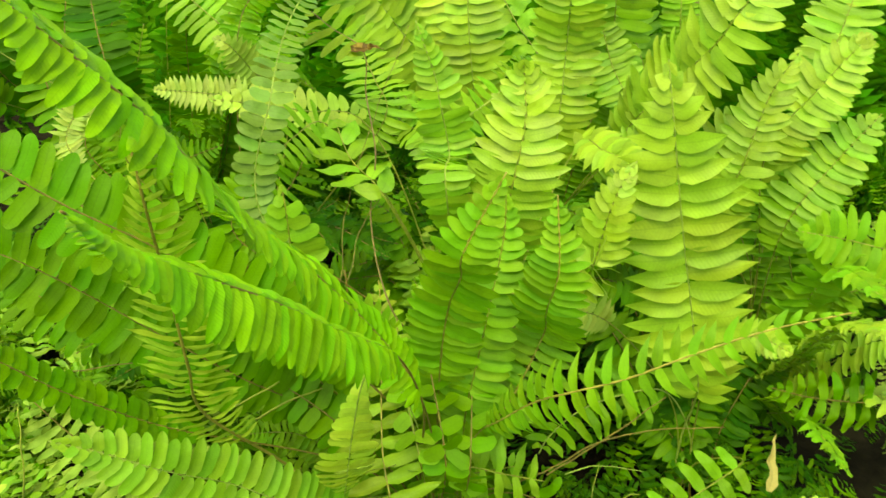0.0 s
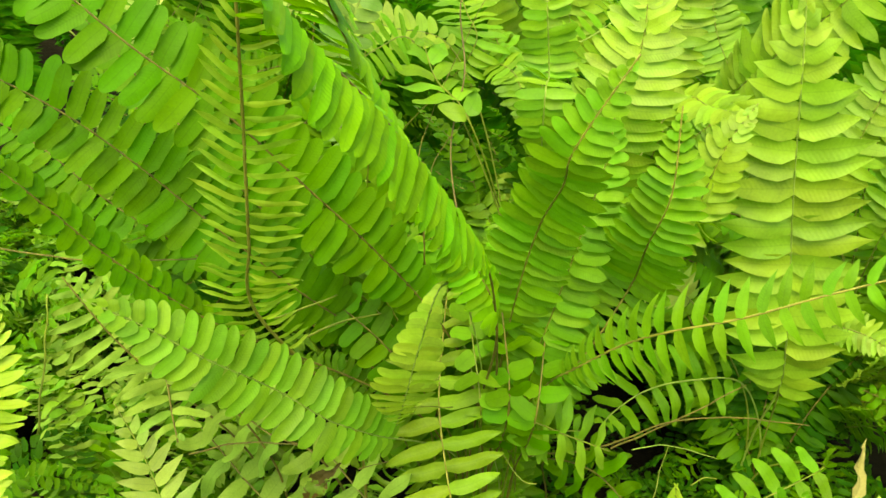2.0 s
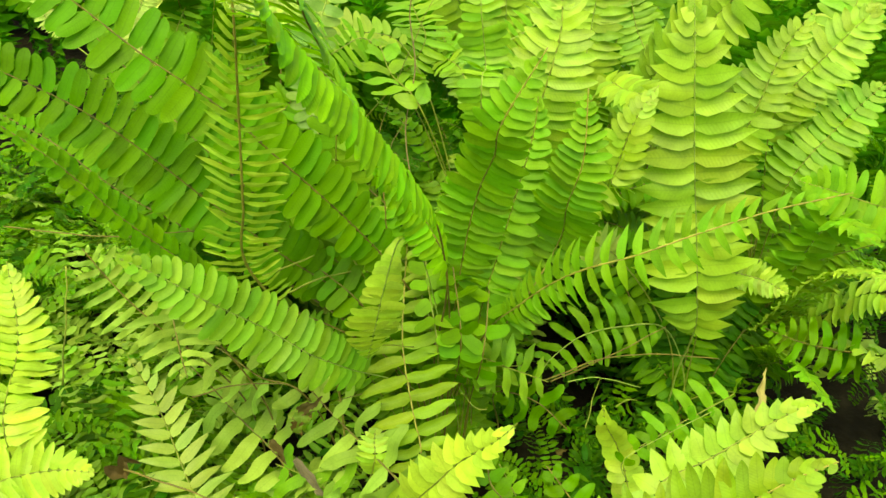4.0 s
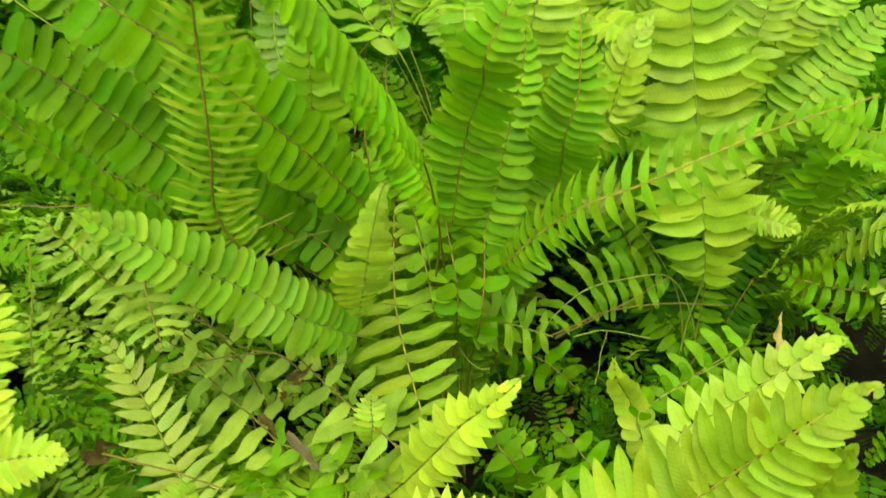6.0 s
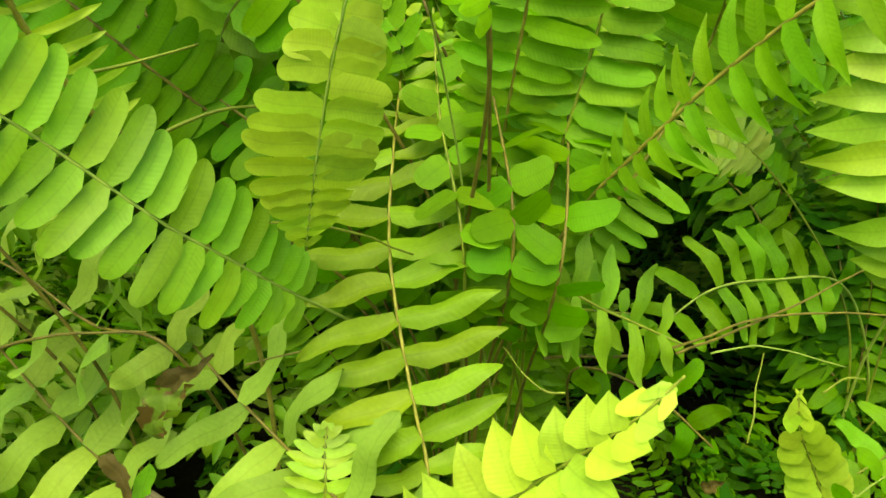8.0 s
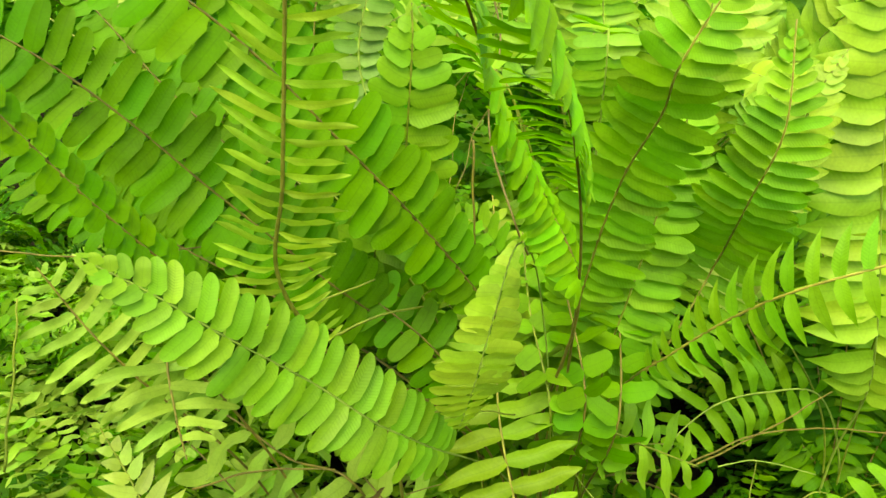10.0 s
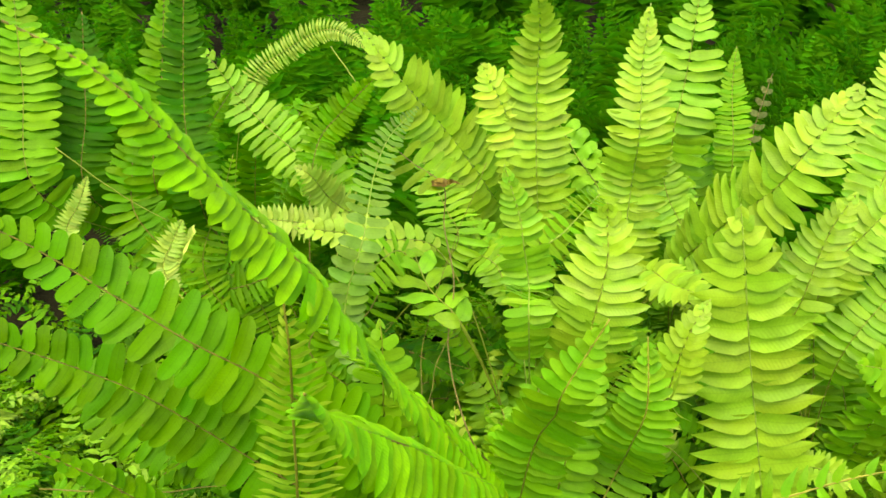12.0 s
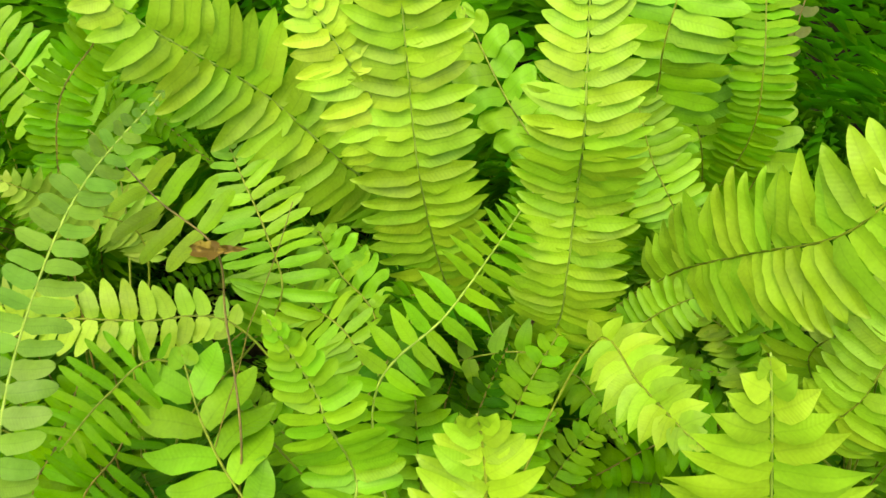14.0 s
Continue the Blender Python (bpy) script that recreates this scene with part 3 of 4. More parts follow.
frond(plant_mid, [(-0.000, 0.369, 0.239), (0.002, 0.395, 0.238), (-0.003, 0.392, 0.266), (-0.004, 0.393, 0.272), (-0.013, 0.393, 0.299)], 0.0125, 'fresh', (0.01, -0.87, 0.50), lead=0.03, spacing=0.0046, shape='oblong', stalk='green')
frond(plant_mid, [(-0.024, 0.366, 0.170), (-0.036, 0.404, 0.198), (-0.034, 0.420, 0.227), (-0.040, 0.446, 0.249), (-0.041, 0.453, 0.268), (-0.058, 0.464, 0.277), (-0.069, 0.473, 0.283)], 0.0170, 'olive', (0.25, -0.71, 0.65), lead=0.0, start=4, spacing=0.009, wide=0.62)
frond(plant_left, [(-0.032, 0.482, 0.226), (-0.039, 0.501, 0.237), (-0.048, 0.516, 0.250), (-0.055, 0.528, 0.260)], 0.0175, 'fresh', (0.23, -0.81, 0.54), lead=0.02, wide=0.85)
frond(plant_mid, [(-0.045, 0.465, 0.228), (-0.073, 0.460, 0.234), (-0.097, 0.456, 0.239), (-0.121, 0.451, 0.243)], 0.0125, 'lime', (0.38, -0.70, 0.61), lead=0.0, spacing=0.0065, shape='crisp', wide=0.8)
frond(plant_hub, [(-0.084, 0.375, 0.219), (-0.076, 0.384, 0.268), (-0.074, 0.418, 0.286), (-0.069, 0.445, 0.296), (-0.056, 0.482, 0.303)], 0.0105, 'grey', (0.20, -0.89, 0.42), lead=0.02, spacing=0.0064, wide=0.85)
frond(plant_left, [(-0.095, 0.528, 0.215), (-0.110, 0.516, 0.237), (-0.121, 0.501, 0.258), (-0.128, 0.501, 0.261)], 0.0140, 'pale', (0.26, -0.88, 0.39), lead=0.01)
frond(plant_left, [(-0.097, 0.461, 0.238), (-0.120, 0.454, 0.245), (-0.147, 0.445, 0.250)], 0.0105, 'pale', (0.28, -0.85, 0.45), lead=0.0)
frond(plant_left, [(-0.115, 0.567, 0.226), (-0.136, 0.579, 0.242), (-0.176, 0.604, 0.269), (-0.204, 0.610, 0.304), (-0.210, 0.609, 0.309)], 0.0200, 'fresh', (0.31, -0.90, 0.30), lead=0.03, spacing=0.0075, wide=0.8)
frond(plant_left, [(-0.122, 0.550, 0.260), (-0.107, 0.560, 0.280), (-0.085, 0.560, 0.303)], 0.0120, 'deep', (0.21, -0.93, 0.32), lead=0.03)
frond(plant_farleft, [(-0.178, 0.629, 0.284), (-0.154, 0.639, 0.304), (-0.124, 0.635, 0.319), (-0.092, 0.618, 0.308)], 0.0095, 'pale', (0.22, -0.95, 0.22), lead=0.03, shape='strap', wide=0.7)
frond(plant_farleft, [(-0.172, 0.458, 0.254), (-0.182, 0.476, 0.289), (-0.183, 0.489, 0.337), (-0.181, 0.496, 0.375)], 0.0145, 'dark', (0.28, -0.95, 0.16), lead=0.05, spacing=0.005)
frond(plant_farleft, [(-0.214, 0.512, 0.243), (-0.212, 0.535, 0.300), (-0.212, 0.557, 0.353)], 0.0170, 'deep', (0.30, -0.93, 0.21), lead=0.05, spacing=0.0058)
frond(plant_farleft, [(-0.191, 0.514, 0.252), (-0.182, 0.520, 0.277), (-0.167, 0.526, 0.301)], 0.0080, 'deep', (0.26, -0.93, 0.26), lead=0.04)
frond(plant_fright, [(0.218, 0.492, 0.094), (0.208, 0.499, 0.148), (0.199, 0.491, 0.192), (0.197, 0.487, 0.218)], 0.0190, 'mid', (-0.38, -0.79, 0.48), twist=30, wide=0.62, spacing=0.007, lead=0.04, shape='strap')
frond(plant_fright, [(0.153, 0.465, 0.172), (0.158, 0.454, 0.204), (0.169, 0.459, 0.246), (0.181, 0.462, 0.268)], 0.0185, 'lime', (-0.37, -0.82, 0.43), lead=0.02)
frond(plant_fright, [(0.236, 0.558, 0.216), (0.249, 0.570, 0.263), (0.261, 0.582, 0.309)], 0.0220, 'fresh', (-0.43, -0.85, 0.31), lead=0.03)
frond(plant_fright, [(0.271, 0.641, 0.226), (0.287, 0.669, 0.282), (0.300, 0.693, 0.332)], 0.0200, 'lime', (-0.43, -0.87, 0.24), lead=0.04)
frond(plant_fright, [(0.185, 0.491, 0.203), (0.206, 0.487, 0.241), (0.226, 0.485, 0.271)], 0.0210, 'lime', (-0.41, -0.81, 0.41), lead=0.02)
frond(plant_fright, [(0.199, 0.477, 0.163), (0.221, 0.482, 0.198), (0.242, 0.485, 0.226)], 0.0200, 'fresh', (-0.42, -0.77, 0.47), lead=0.02)
frond(plant_fright, [(0.263, 0.438, 0.156), (0.226, 0.444, 0.167), (0.188, 0.438, 0.177)], 0.0200, 'mid', (-0.41, -0.81, 0.42), lead=0.02)
frond(plant_mid, [(0.065, 0.359, 0.199), (0.070, 0.378, 0.187), (0.077, 0.378, 0.223), (0.086, 0.382, 0.240)], 0.0155, 'lime', (-0.20, -0.79, 0.58), lead=0.04, spacing=0.0056)
frond(plant_left, [(-0.178, 0.474, 0.205), (-0.165, 0.479, 0.250), (-0.158, 0.480, 0.274)], 0.0125, 'mid', (0.35, -0.84, 0.41), wide=0.5, spacing=0.0055, lead=0.03)
frond(plant_mid, [(-0.031, 0.406, 0.213), (-0.047, 0.427, 0.221), (-0.056, 0.446, 0.233)], 0.0230, 'fresh', (0.27, -0.62, 0.73), lead=0.0, spacing=0.0125, wavy=0, shape='strap', wide=0.95, lean=20.0)
frond(plant_back, [(0.061, 0.553, 0.228), (0.045, 0.575, 0.251), (0.029, 0.600, 0.276)], 0.0160, 'fresh', (-0.04, -0.88, 0.48), lead=0.0, spacing=0.0095, wavy=1)
frond(plant_back, [(0.116, 0.544, 0.198), (0.103, 0.558, 0.232), (0.093, 0.569, 0.266)], 0.0160, 'fresh', (-0.20, -0.83, 0.53), lead=0.0)
frond(plant_back, [(0.091, 0.511, 0.177), (0.105, 0.507, 0.195), (0.120, 0.504, 0.207)], 0.0120, 'fresh', (-0.21, -0.72, 0.66), lead=0.0)
frond(plant_fback, [(0.133, 0.592, 0.213), (0.121, 0.604, 0.245), (0.115, 0.615, 0.266)], 0.0220, 'fresh', (-0.22, -0.87, 0.45), lead=0.03)
frond(plant_fback, [(0.156, 0.580, 0.213), (0.154, 0.596, 0.241), (0.148, 0.610, 0.268)], 0.0150, 'fresh', (-0.30, -0.84, 0.46), lead=0.03, spacing=0.01)
frond(plant_mid, [(-0.003, 0.493, 0.206), (-0.016, 0.506, 0.215), (-0.025, 0.520, 0.225)], 0.0150, 'fresh', (0.14, -0.76, 0.63), lead=0.0, wavy=1)
frond(plant_mid, [(-0.009, 0.473, 0.213), (-0.021, 0.483, 0.218), (-0.034, 0.493, 0.224)], 0.0130, 'fresh', (0.16, -0.73, 0.66), lead=0.02)
frond(plant_fright, [(0.147, 0.473, 0.207), (0.158, 0.471, 0.220), (0.175, 0.469, 0.234)], 0.0180, 'lime', (-0.39, -0.67, 0.63), lead=0.03)
frond(plant_right, [(0.092, 0.434, 0.121), (0.072, 0.428, 0.131), (0.060, 0.416, 0.130)], 0.0140, 'pale', (-0.17, -0.89, 0.43), lead=0.0)
frond(plant_hub, [(-0.049, 0.328, 0.136), (-0.075, 0.336, 0.152), (-0.098, 0.344, 0.168)], 0.0130, 'deep', (0.14, -0.87, 0.48), lead=0.05, wide=0.8, shape='oblong', spacing=0.008)
frond(plant_hub, [(-0.182, 0.374, 0.164), (-0.213, 0.381, 0.182), (-0.241, 0.385, 0.194)], 0.0190, 'deep', (0.42, -0.87, 0.26), lead=0.05)
frond(plant_hub, [(-0.145, 0.307, 0.130), (-0.158, 0.307, 0.144), (-0.173, 0.309, 0.162)], 0.0190, 'moss', (0.34, -0.83, 0.44), lead=0.02, wavy=1, bx=(-0.09, 0.33), wide=0.5)
frond(plant_hub, [(-0.127, 0.292, 0.145), (-0.121, 0.277, 0.135), (-0.114, 0.264, 0.129)], 0.0200, 'moss', (0.25, -0.82, 0.51), lead=0.03, wavy=1, bx=(-0.08, 0.32), wide=0.5)
frond(plant_left, [(-0.153, 0.488, 0.185), (-0.174, 0.485, 0.204), (-0.198, 0.480, 0.220)], 0.0150, 'mid', (0.25, -0.89, 0.39), lead=0.03, wide=0.7)
frond(plant_left, [(-0.225, 0.505, 0.227), (-0.228, 0.515, 0.252), (-0.227, 0.526, 0.277)], 0.0180, 'deep', (0.33, -0.90, 0.29), lead=0.05)
frond(plant_hub, [(-0.245, 0.453, 0.233), (-0.239, 0.460, 0.250), (-0.235, 0.466, 0.264)], 0.0070, 'pale', (0.38, -0.87, 0.32), lead=0.02)
frond(plant_hub, [(-0.176, 0.401, 0.237), (-0.173, 0.407, 0.250), (-0.168, 0.411, 0.261)], 0.0080, 'pale', (0.29, -0.88, 0.37), lead=0.01)
frond(plant_farleft, [(-0.273, 0.482, 0.251), (-0.281, 0.504, 0.305), (-0.289, 0.527, 0.361)], 0.0200, 'mid', (0.42, -0.88, 0.20), lead=0.05)
frond(plant_farleft, [(-0.256, 0.511, 0.242), (-0.257, 0.528, 0.283), (-0.261, 0.551, 0.339)], 0.0180, 'dark', (0.37, -0.90, 0.23), lead=0.05)
frond(plant_mid, [(-0.062, 0.443, 0.234), (-0.075, 0.431, 0.231), (-0.085, 0.416, 0.225)], 0.0160, 'mid', (0.36, -0.63, 0.69), lead=0.0, wide=0.6)
frond(plant_mid, [(-0.089, 0.421, 0.191), (-0.078, 0.432, 0.205), (-0.070, 0.444, 0.220)], 0.0160, 'deep', (0.35, -0.59, 0.73), lead=0.02, wide=0.6)
frond(plant_mid, [(-0.111, 0.430, 0.179), (-0.102, 0.445, 0.198), (-0.095, 0.459, 0.215)], 0.0160, 'deep', (0.40, -0.59, 0.70), lead=0.03)
frond(plant_right, [(0.162, 0.383, 0.066), (0.130, 0.363, 0.057), (0.103, 0.348, 0.047)], 0.0190, 'mid', (-0.44, -0.78, 0.45), lead=0.0, spacing=0.011, wide=0.5, wavy=1)
frond(plant_right, [(0.023, 0.335, 0.086), (0.045, 0.342, 0.077), (0.063, 0.336, 0.065)], 0.0160, 'deep', (-0.21, -0.86, 0.47), lead=0.0, spacing=0.01, wide=0.6, wavy=1, bx=(0.03, 0.36))
frond(plant_fback, [(0.169, 0.615, 0.239), (0.177, 0.628, 0.266), (0.188, 0.643, 0.295)], 0.0060, 'dry', (-0.29, -0.91, 0.30), lead=0.0, spacing=0.009, wide=0.5, wavy=1)
frond(plant_left, [(-0.187, 0.479, 0.182), (-0.155, 0.484, 0.193), (-0.126, 0.489, 0.203)], 0.0150, 'deep', (0.31, -0.81, 0.50), lead=0.02, wide=0.7)
frond(plant_left, [(-0.208, 0.498, 0.198), (-0.200, 0.506, 0.213), (-0.188, 0.515, 0.232)], 0.0160, 'deep', (0.38, -0.81, 0.44), lead=0.02, wide=0.6)
# dark fronds rising from the middle of the clump
frond(plant_hub, [(0.011, 0.336, 0.139), (0.014, 0.335, 0.158), (0.020, 0.336, 0.195), (0.025, 0.342, 0.225), (0.025, 0.344, 0.243)], 0.0150, 'mid', (-0.20, -0.90, 0.38), lead=0.03, spacing=0.0062, twist=15)
frond(plant_hub, [(0.011, 0.323, 0.113), (0.027, 0.326, 0.107), (0.048, 0.332, 0.097)], 0.0170, 'fresh', (-0.15, -0.80, 0.58), lead=0.0, spacing=0.0105, wide=0.62, shape='strap', skew=-12.0, bx=(0.01, 0.35))
frond(plant_hub, [(0.003, 0.319, 0.110), (0.018, 0.328, 0.106), (0.036, 0.337, 0.102)], 0.0150, 'fresh', (-0.15, -0.80, 0.58), lead=0.0, spacing=0.0105, wide=0.62, shape='strap', skew=-12.0, bx=(0.015, 0.36))
frond(plant_hub, [(0.001, 0.312, 0.130), (-0.006, 0.340, 0.156), (-0.010, 0.359, 0.172)], 0.0100, 'deep', (0.05, -0.93, 0.35), lead=0.03, spacing=0.0105, wide=0.7, shape='oblong', ragged=4.5)
frond(plant_hub, [(-0.010, 0.312, 0.127), (-0.018, 0.338, 0.150), (-0.022, 0.359, 0.171)], 0.0100, 'mid', (0.10, -0.93, 0.35), lead=0.03, spacing=0.0105, wide=0.7, shape='oblong', ragged=4.5)
frond(plant_hub, [(0.012, 0.310, 0.126), (0.013, 0.343, 0.152), (0.013, 0.369, 0.172)], 0.0120, 'deep', (-0.05, -0.93, 0.35), lead=0.03, spacing=0.0100, wide=0.7, shape='oblong', ragged=4.5)
frond(plant_right, [(0.041, 0.274, 0.055), (0.033, 0.280, 0.067), (0.024, 0.286, 0.080)], 0.0120, 'mid', (-0.10, -0.80, 0.58), lead=0.03, spacing=0.0072, wide=0.8, shape='lance', bx=(0.06, 0.285))
frond(plant_right, [(0.069, 0.276, 0.055), (0.060, 0.286, 0.063), (0.048, 0.296, 0.073)], 0.0140, 'deep', (-0.20, -0.80, 0.58), lead=0.02, spacing=0.0085, wide=0.7, wavy=1, shape='crinkled', bx=(0.1, 0.285))
frond(plant_right, [(0.087, 0.306, 0.073), (0.109, 0.316, 0.084), (0.132, 0.326, 0.093)], 0.0090, 'deep', (-0.30, -0.80, 0.50), lead=0.0, spacing=0.0110, wide=0.45, wavy=1, skew=-14.0, stalk='green', bx=(0.1, 0.33), stout=0.6)
frond(plant_right, [(0.027, 0.269, 0.072), (0.020, 0.273, 0.079), (0.017, 0.284, 0.090)], 0.0110, 'deep', (-0.10, -0.80, 0.58), lead=0.02, spacing=0.0080, wide=0.8, shape='lance', bx=(0.03, 0.285))
frond(plant_back, [(0.025, 0.493, 0.181), (0.046, 0.491, 0.189), (0.063, 0.487, 0.191)], 0.0150, 'fresh', (0.0, -0.80, 0.60), lead=0.0, spacing=0.0120, wide=0.55, shape='claw', ragged=2.0)

# ---- fuller growth behind and beneath: lower fronds of each clump ----
def filler(plant, count, low, high, spread, tones, seed, away=None):
    rng = random.Random(seed)
    b = np.array(plant.location)
    for i in range(count):
        w = rng.uniform(0, 2 * math.pi) if away is None else away + rng.uniform(-1.5, 1.5)
        h, r = rng.uniform(low, high), rng.uniform(0.5, 1.0) * spread
        d = np.array((math.cos(w), math.sin(w), 0))
        k = [b + d * r * 0.25 + (0, 0, h * 0.45), b + d * r * 0.6 + (0, 0, h * 0.9), b + d * r + (0, 0, h * rng.uniform(0.75, 1.05))]
        if any(0.03 < q[0] < 0.20 and 0.335 < q[1] < 0.455 for q in k[1:]):
            continue
        face = -d * 0.5 + np.array((rng.gauss(0, .3), rng.gauss(-.4, .3), 0.9))
        frond(plant, k, rng.uniform(0.013, 0.021), rng.choice(tones), tuple(face), lead=0.05, joined=True, wavy=rng.random() < 0.4)


# fill fronds in the dark tone carry shade between clumps in their colour
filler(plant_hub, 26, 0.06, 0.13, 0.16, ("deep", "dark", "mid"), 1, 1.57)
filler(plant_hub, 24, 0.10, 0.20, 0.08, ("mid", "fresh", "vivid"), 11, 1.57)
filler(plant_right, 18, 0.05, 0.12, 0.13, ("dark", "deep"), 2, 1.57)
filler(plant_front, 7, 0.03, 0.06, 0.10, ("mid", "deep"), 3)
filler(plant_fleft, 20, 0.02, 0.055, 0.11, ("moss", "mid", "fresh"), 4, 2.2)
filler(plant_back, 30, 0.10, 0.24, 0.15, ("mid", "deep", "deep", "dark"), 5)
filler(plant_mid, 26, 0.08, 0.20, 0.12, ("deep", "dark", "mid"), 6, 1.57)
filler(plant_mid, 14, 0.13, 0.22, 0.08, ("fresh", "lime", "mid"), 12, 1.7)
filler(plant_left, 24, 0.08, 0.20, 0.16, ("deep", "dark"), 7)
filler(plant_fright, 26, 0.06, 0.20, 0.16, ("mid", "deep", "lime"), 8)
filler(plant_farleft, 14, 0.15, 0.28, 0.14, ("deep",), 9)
filler(plant_fback, 14, 0.10, 0.2, 0.12, ("mid", "deep"), 10)


# ---- undergrowth: small ferns and weeds over the soil ----
def undergrowth(name, label, x0, x1, y0, y1, count, height, half, tones, seed, clear=False):
    rng = random.Random(seed)
    sets = {t: [] for t in tones}
    for i in range(count):
        x, y = rng.uniform(x0, x1), rng.uniform(y0, y1)
        if not clear and 0.0 < x < 0.26 and y < 0.44:
            continue
        w = rng.uniform(0, 6.283)
        h = height * rng.uniform(0.4, 1.0)
        r = h * rng.uniform(0.6, 1.6)
        d = np.array((math.cos(w), math.sin(w), 0))
        b = np.array((x, y, -0.003))
        path = smooth_path([b, b + d * r * 0.3 + (0, 0, h * 0.7), b + d * r * 0.75 + (0, 0, h), b + d * r * 1.2 + (0, 0, h * 0.85)], 6)
        face = -d * 0.3 + np.array((rng.gauss(0, .4), rng.gauss(0, .4), 1.0))
        t = rng.choice(tones)
        hw = half * rng.uniform(0.6, 1.1)
        for m, n in leaf_poses(path, 0.25 * h, hw, face, hw * 0.46, rng.uniform(0, 30), rng, 1.8, wide_by=0.72):
            sets[t].append((ROUGH[rng.randrange(5)], m))
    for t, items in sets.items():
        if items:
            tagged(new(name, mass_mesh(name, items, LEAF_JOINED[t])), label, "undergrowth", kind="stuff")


# dark tone here deepens the gaps between fronds: shade by leaf colour
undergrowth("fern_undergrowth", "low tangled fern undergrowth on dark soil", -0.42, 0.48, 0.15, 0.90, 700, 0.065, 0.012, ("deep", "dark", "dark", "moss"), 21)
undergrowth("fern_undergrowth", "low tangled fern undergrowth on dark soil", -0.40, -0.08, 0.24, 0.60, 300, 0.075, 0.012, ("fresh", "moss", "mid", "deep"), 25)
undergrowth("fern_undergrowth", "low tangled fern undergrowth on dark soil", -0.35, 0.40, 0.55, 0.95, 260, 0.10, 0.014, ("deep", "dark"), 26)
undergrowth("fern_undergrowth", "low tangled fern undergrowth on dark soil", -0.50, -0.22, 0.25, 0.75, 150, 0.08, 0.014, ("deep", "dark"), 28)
# shade under the clumps is put into these leaf colours
undergrowth("fern_undergrowth", "small ferns under the clumps, shade put into their dark colour", 0.0, 0.27, 0.22, 0.44, 260, 0.035, 0.010, ("dark", "deep"), 24, True)


def weed(seed):
    """One weed of several feathery stems: leaf places."""
    rng = random.Random(seed)
    out = []
    for k in range(5):
        w = rng.uniform(0, 6.283)
        d = np.array((math.cos(w), math.sin(w), 0))
        h, r = rng.uniform(0.5, 1.0), rng.uniform(0.08, 0.45)
        path = smooth_path([np.zeros(3), d * r * 0.4 + (0, 0, h * 0.6), d * r + (0, 0, h)], 5)
        out += [m for m, n in leaf_poses(path, 0.08, 0.17, d * 0.6 + np.array((0, -0.8, 0.5)), 0.048, 10.0, rng, 2.0)]
    p, f, uv = sprig_arrays()
    pts = np.concatenate([p @ np.array(m)[:3, :3].T + np.array(m)[:3, 3] for m in out])
    return pts, [tuple(i + len(p) * k for i in q) for k in range(len(out)) for q in f], np.concatenate([uv] * len(out))


WEEDS = [weed(40 + k) for k in range(6)]


def weed_cover(label, count, inside, seed, size=0.17, grow=0.0):
    rng = random.Random(seed)
    items = []
    while len(items) < count:
        x, y = rng.uniform(-5.0, 5.0), rng.uniform(-3.0, 7.0)
        if not inside(x, y):
            continue
        s, a = (size + grow * max(0.0, y - 1.2)) * rng.uniform(0.5, 1.1), rng.uniform(0, 6.283)
        items.append((WEEDS[rng.randrange(6)], pose(x, y, -0.004, 0, 0, math.degrees(a)) @ Matrix.Diagonal((s * 1.2, s * 1.2, s, 1))))
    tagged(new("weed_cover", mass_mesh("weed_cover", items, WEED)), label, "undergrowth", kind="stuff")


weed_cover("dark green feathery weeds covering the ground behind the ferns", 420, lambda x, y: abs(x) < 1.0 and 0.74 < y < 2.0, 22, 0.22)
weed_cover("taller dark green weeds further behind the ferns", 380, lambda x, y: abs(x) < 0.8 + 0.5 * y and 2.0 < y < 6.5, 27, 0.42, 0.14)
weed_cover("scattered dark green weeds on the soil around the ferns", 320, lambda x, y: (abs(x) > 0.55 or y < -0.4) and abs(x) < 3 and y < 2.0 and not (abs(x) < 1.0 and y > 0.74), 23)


# ---- thin runners and dry stalks, and withered leaves ----
STEM_DARK = plain_material("stem_dark", (0.02, 0.015, 0.006), (0.05, 0.035, 0.012), 300.0, 0.6)
LEAF_SPOTTED_BROWN = leaf_material("leaf_scorched", (0.20, 0.17, 0.03), (0.26, 0.18, 0.02), brown=0.27)
LEAF_PALE = leaf_material("leaf_bleached", (0.42, 0.55, 0.10), (0.5, 0.62, 0.08))


def runner(plant, knots, radius, material):
    """A thin stalk of a plant."""
    path = smooth_path(knots, 8) - np.array(plant.location)
    wob = np.array([[noise.noise(Vector(q * 90)) * 0.0012, noise.noise(Vector(q * 90 + 7)) * 0.0012, 0] for q in path])
    return part("runner", make_mesh("runner", *tube_arrays(path + wob, radius * 0.75, radius * 0.5, 5), material), plant, "thin dry stalk")


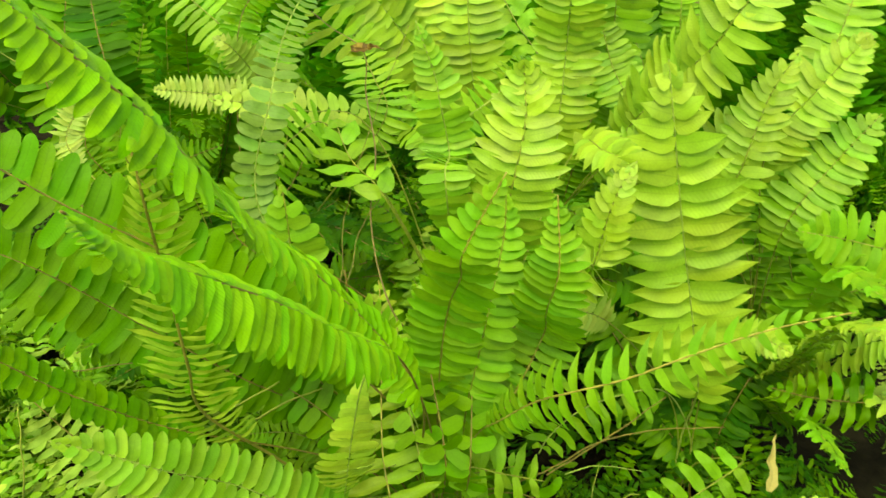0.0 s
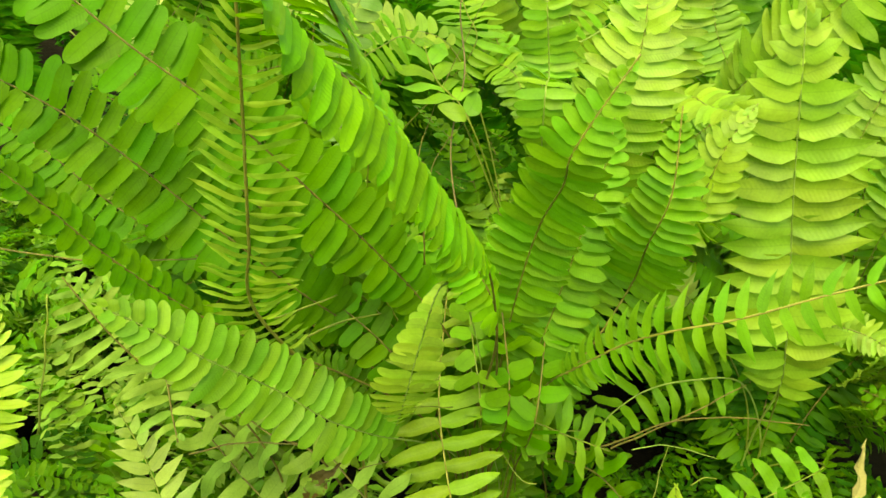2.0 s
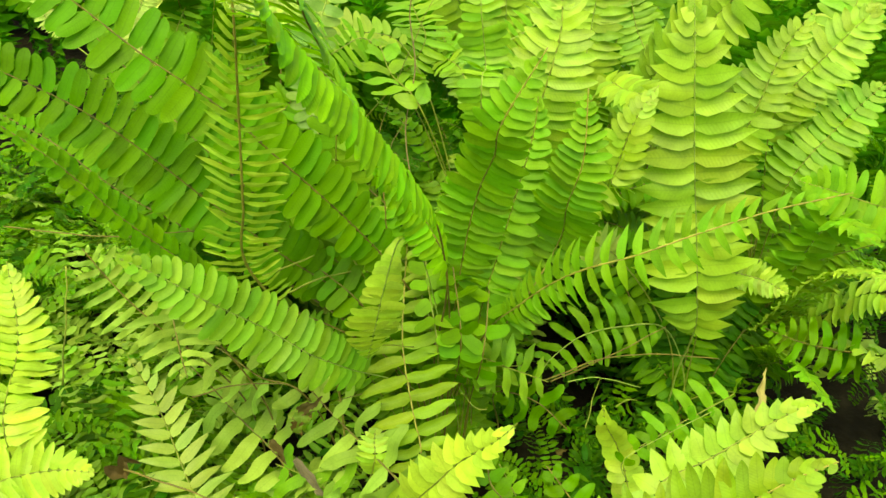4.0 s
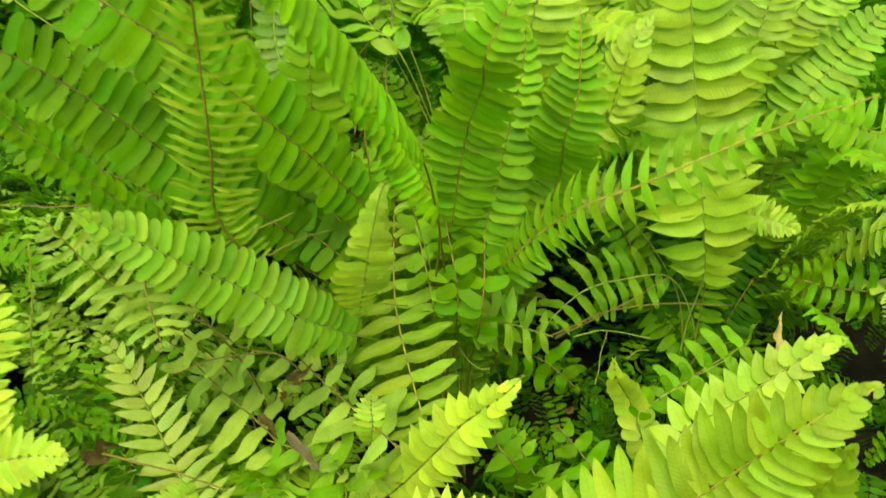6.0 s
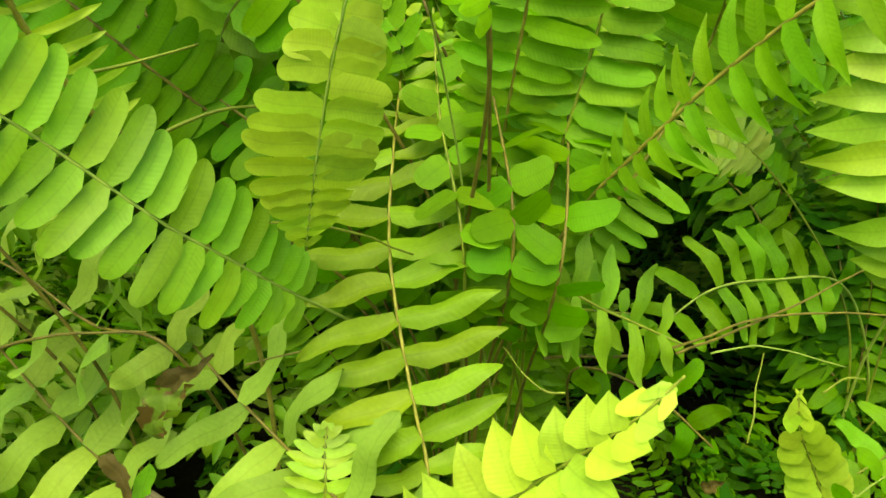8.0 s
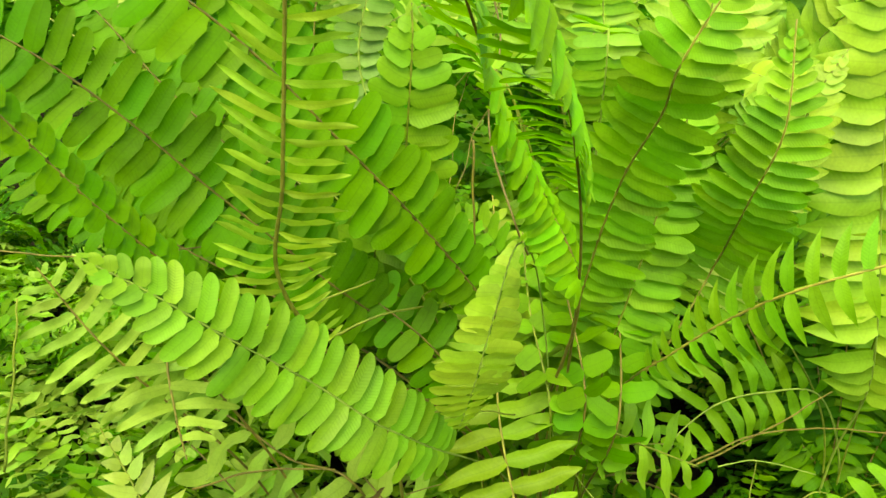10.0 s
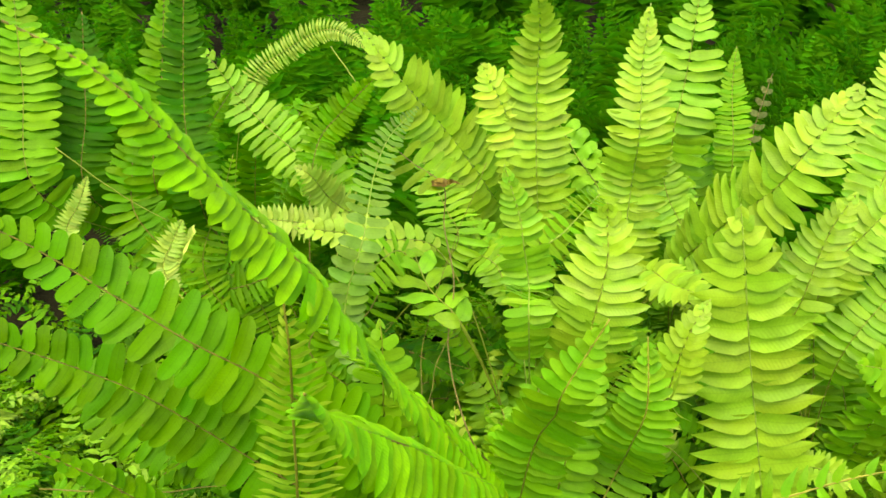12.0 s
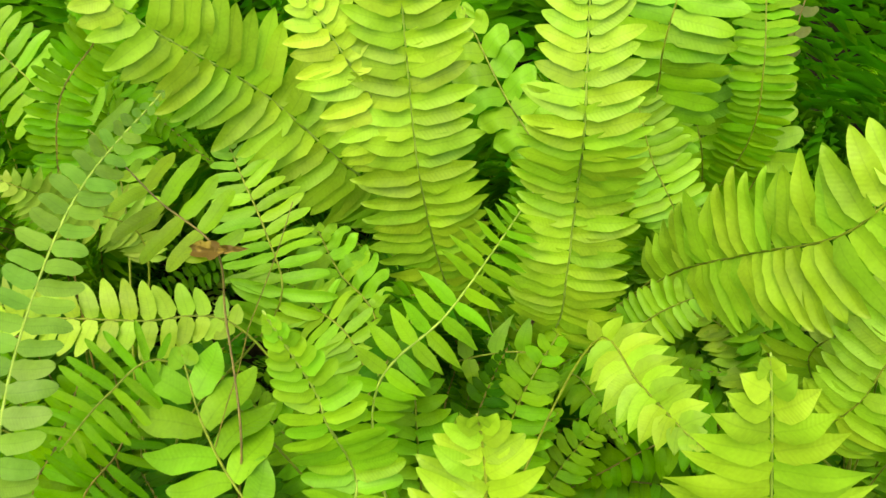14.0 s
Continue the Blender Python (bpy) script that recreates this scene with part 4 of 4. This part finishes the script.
def withered_leaf(label, a, b, width, material, curl):
    """A single dead leaf from its stalk end a to its tip b."""
    a, b = Vector(a), Vector(b)
    x = b - a
    n = (Vector((0.05, -0.75, 0.65)) - x.normalized() * x.normalized().dot(Vector((0.05, -0.75, 0.65)))).normalized()
    y = n.cross(x.normalized())
    pts, faces, uvs = leaflet_arrays("lance", 1.6, curl, 0.9, int(a.x * 9999) % 977, 18, (-1.0, -0.6, -0.25, 0.0, 0.25, 0.6, 1.0))
    w = width * 2
    placed = [x * p[0] + y * (p[1] * w * (1.0 + 0.5 * noise.noise(Vector((p[0] * 9, 3.0, a.y * 90)))) + 0.5 * w * noise.noise(Vector((p[0] * 3, 0.5, a.x * 70)))) + n * (p[2] * w + 0.5 * w * noise.noise(Vector((p[0] * 7, p[1] * 3.5, width * 900))) + 0.22 * w * noise.noise(Vector((p[0] * 19, p[1] * 9, width * 300)))) for p in pts]
    ob = new("withered_leaf", make_mesh("withered_leaf", placed, faces, uvs, material))
    ob.location = a
    return tagged(ob, label, "dead leaf")


runner(plant_fleft, [(-0.125, 0.307, 0.087), (-0.104, 0.306, 0.097), (-0.078, 0.302, 0.103)], 0.0006, STEM_BROWN)
runner(plant_hub, [(-0.062, 0.278, 0.135), (-0.052, 0.284, 0.137), (-0.038, 0.293, 0.135), (-0.021, 0.314, 0.122)], 0.0005, STEM_OLIVE)
runner(plant_right, [(0.013, 0.328, 0.092), (0.045, 0.346, 0.087), (0.079, 0.368, 0.090), (0.108, 0.378, 0.090), (0.150, 0.386, 0.086)], 0.0006, STEM_BROWN)
runner(plant_right, [(0.051, 0.348, 0.086), (0.081, 0.370, 0.089), (0.120, 0.398, 0.097)], 0.0006, STEM_BROWN)
runner(plant_hub, [(-0.091, 0.305, 0.158), (-0.082, 0.311, 0.160), (-0.070, 0.318, 0.164)], 0.0006, STEM_OLIVE)
runner(plant_right, [(0.072, 0.337, 0.067), (0.075, 0.346, 0.076), (0.080, 0.360, 0.083)], 0.0004, STEM_OLIVE)
runner(plant_right, [(0.060, 0.346, 0.088), (0.075, 0.352, 0.089), (0.100, 0.354, 0.084)], 0.0004, STEM_GREEN)
runner(plant_right, [(0.082, 0.325, 0.091), (0.087, 0.326, 0.095), (0.092, 0.326, 0.095)], 0.0004, STEM_OLIVE)
runner(plant_fleft, [(-0.146, 0.267, 0.073), (-0.117, 0.257, 0.075), (-0.089, 0.245, 0.076)], 0.0007, STEM_BROWN)
runner(plant_fleft, [(-0.054, 0.295, 0.101), (-0.037, 0.301, 0.104)], 0.0003, STEM_BROWN)
runner(plant_mid, [(-0.049, 0.375, 0.178), (-0.048, 0.410, 0.204), (-0.019, 0.459, 0.280)], 0.0003, STEM_BROWN)
runner(plant_mid, [(-0.046, 0.375, 0.178), (-0.039, 0.397, 0.199), (-0.029, 0.413, 0.211)], 0.0003, STEM_BROWN)
runner(plant_mid, [(0.052, 0.496, 0.192), (0.055, 0.494, 0.205), (0.057, 0.492, 0.218)], 0.0011, STEM_DARK)
runner(plant_left, [(-0.252, 0.471, 0.278), (-0.228, 0.473, 0.256), (-0.196, 0.476, 0.235)], 0.0005, STEM_OLIVE)
runner(plant_left, [(-0.123, 0.630, 0.308), (-0.101, 0.589, 0.293), (-0.091, 0.564, 0.287)], 0.0006, STEM_OLIVE)
runner(plant_fleft, [(-0.222, 0.337, 0.155), (-0.172, 0.338, 0.154), (-0.126, 0.334, 0.164)], 0.0005, STEM_BROWN)
runner(plant_fback, [(0.133, 0.592, 0.213), (0.135, 0.603, 0.227)], 0.0006, STEM_GREEN)
runner(plant_hub, [(-0.083, 0.322, 0.141), (-0.068, 0.325, 0.148), (-0.051, 0.336, 0.149)], 0.0007, STEM_OLIVE)
runner(plant_hub, [(-0.043, 0.341, 0.206), (-0.040, 0.339, 0.180), (-0.036, 0.341, 0.160)], 0.0006, STEM_BROWN)
runner(plant_fleft, [(-0.187, 0.303, 0.090), (-0.188, 0.315, 0.113), (-0.190, 0.329, 0.141)], 0.0007, STEM_OLIVE)
runner(plant_hub, [(0.017, 0.311, 0.092), (0.012, 0.311, 0.092), (0.002, 0.320, 0.098)], 0.0004, STEM_OLIVE)
withered_leaf('curled brown dead fern leaf among the undergrowth', (-0.071, 0.292, 0.094), (-0.062, 0.293, 0.104), 0.0024, LEAF_DEAD, 0.60)
withered_leaf('yellowing leaf with brown spots hanging over soil', (-0.070, 0.292, 0.095), (-0.068, 0.283, 0.089), 0.0045, LEAF_SPOTTED, 0.20)
withered_leaf('grey-brown withered leaf lying on the ferns', (-0.072, 0.281, 0.075), (-0.051, 0.269, 0.066), 0.0024, LEAF_GREYBROWN, 0.45)
withered_leaf('dark brown dead leaf on the undergrowth', (-0.084, 0.293, 0.077), (-0.075, 0.285, 0.070), 0.0019, LEAF_DEAD, 0.50)
withered_leaf('curled reddish-brown dead leaf on a dry twig', (-0.153, 0.266, 0.069), (-0.145, 0.277, 0.075), 0.0042, LEAF_DEAD, 0.55)
withered_leaf('tan dry leaf hanging at a frond tip', (-0.077, 0.243, 0.065), (-0.081, 0.224, 0.055), 0.0026, LEAF_TAN, 0.30)
withered_leaf('pale dried leaf tip standing upright', (0.165, 0.354, 0.071), (0.175, 0.381, 0.086), 0.0026, LEAF_TAN, 0.20)
withered_leaf('brown leaf fragment on dark undergrowth', (0.055, 0.315, 0.066), (0.060, 0.316, 0.069), 0.0016, LEAF_DEAD, 0.30)
withered_leaf('brown withered leaflet on an olive frond', (-0.047, 0.451, 0.270), (-0.031, 0.449, 0.272), 0.0026, LEAF_SPOTTED_BROWN, 0.15)
withered_leaf('pale split leaf blade beside the ferns', (-0.178, 0.403, 0.232), (-0.167, 0.416, 0.259), 0.0042, LEAF_PALE, 0.20)
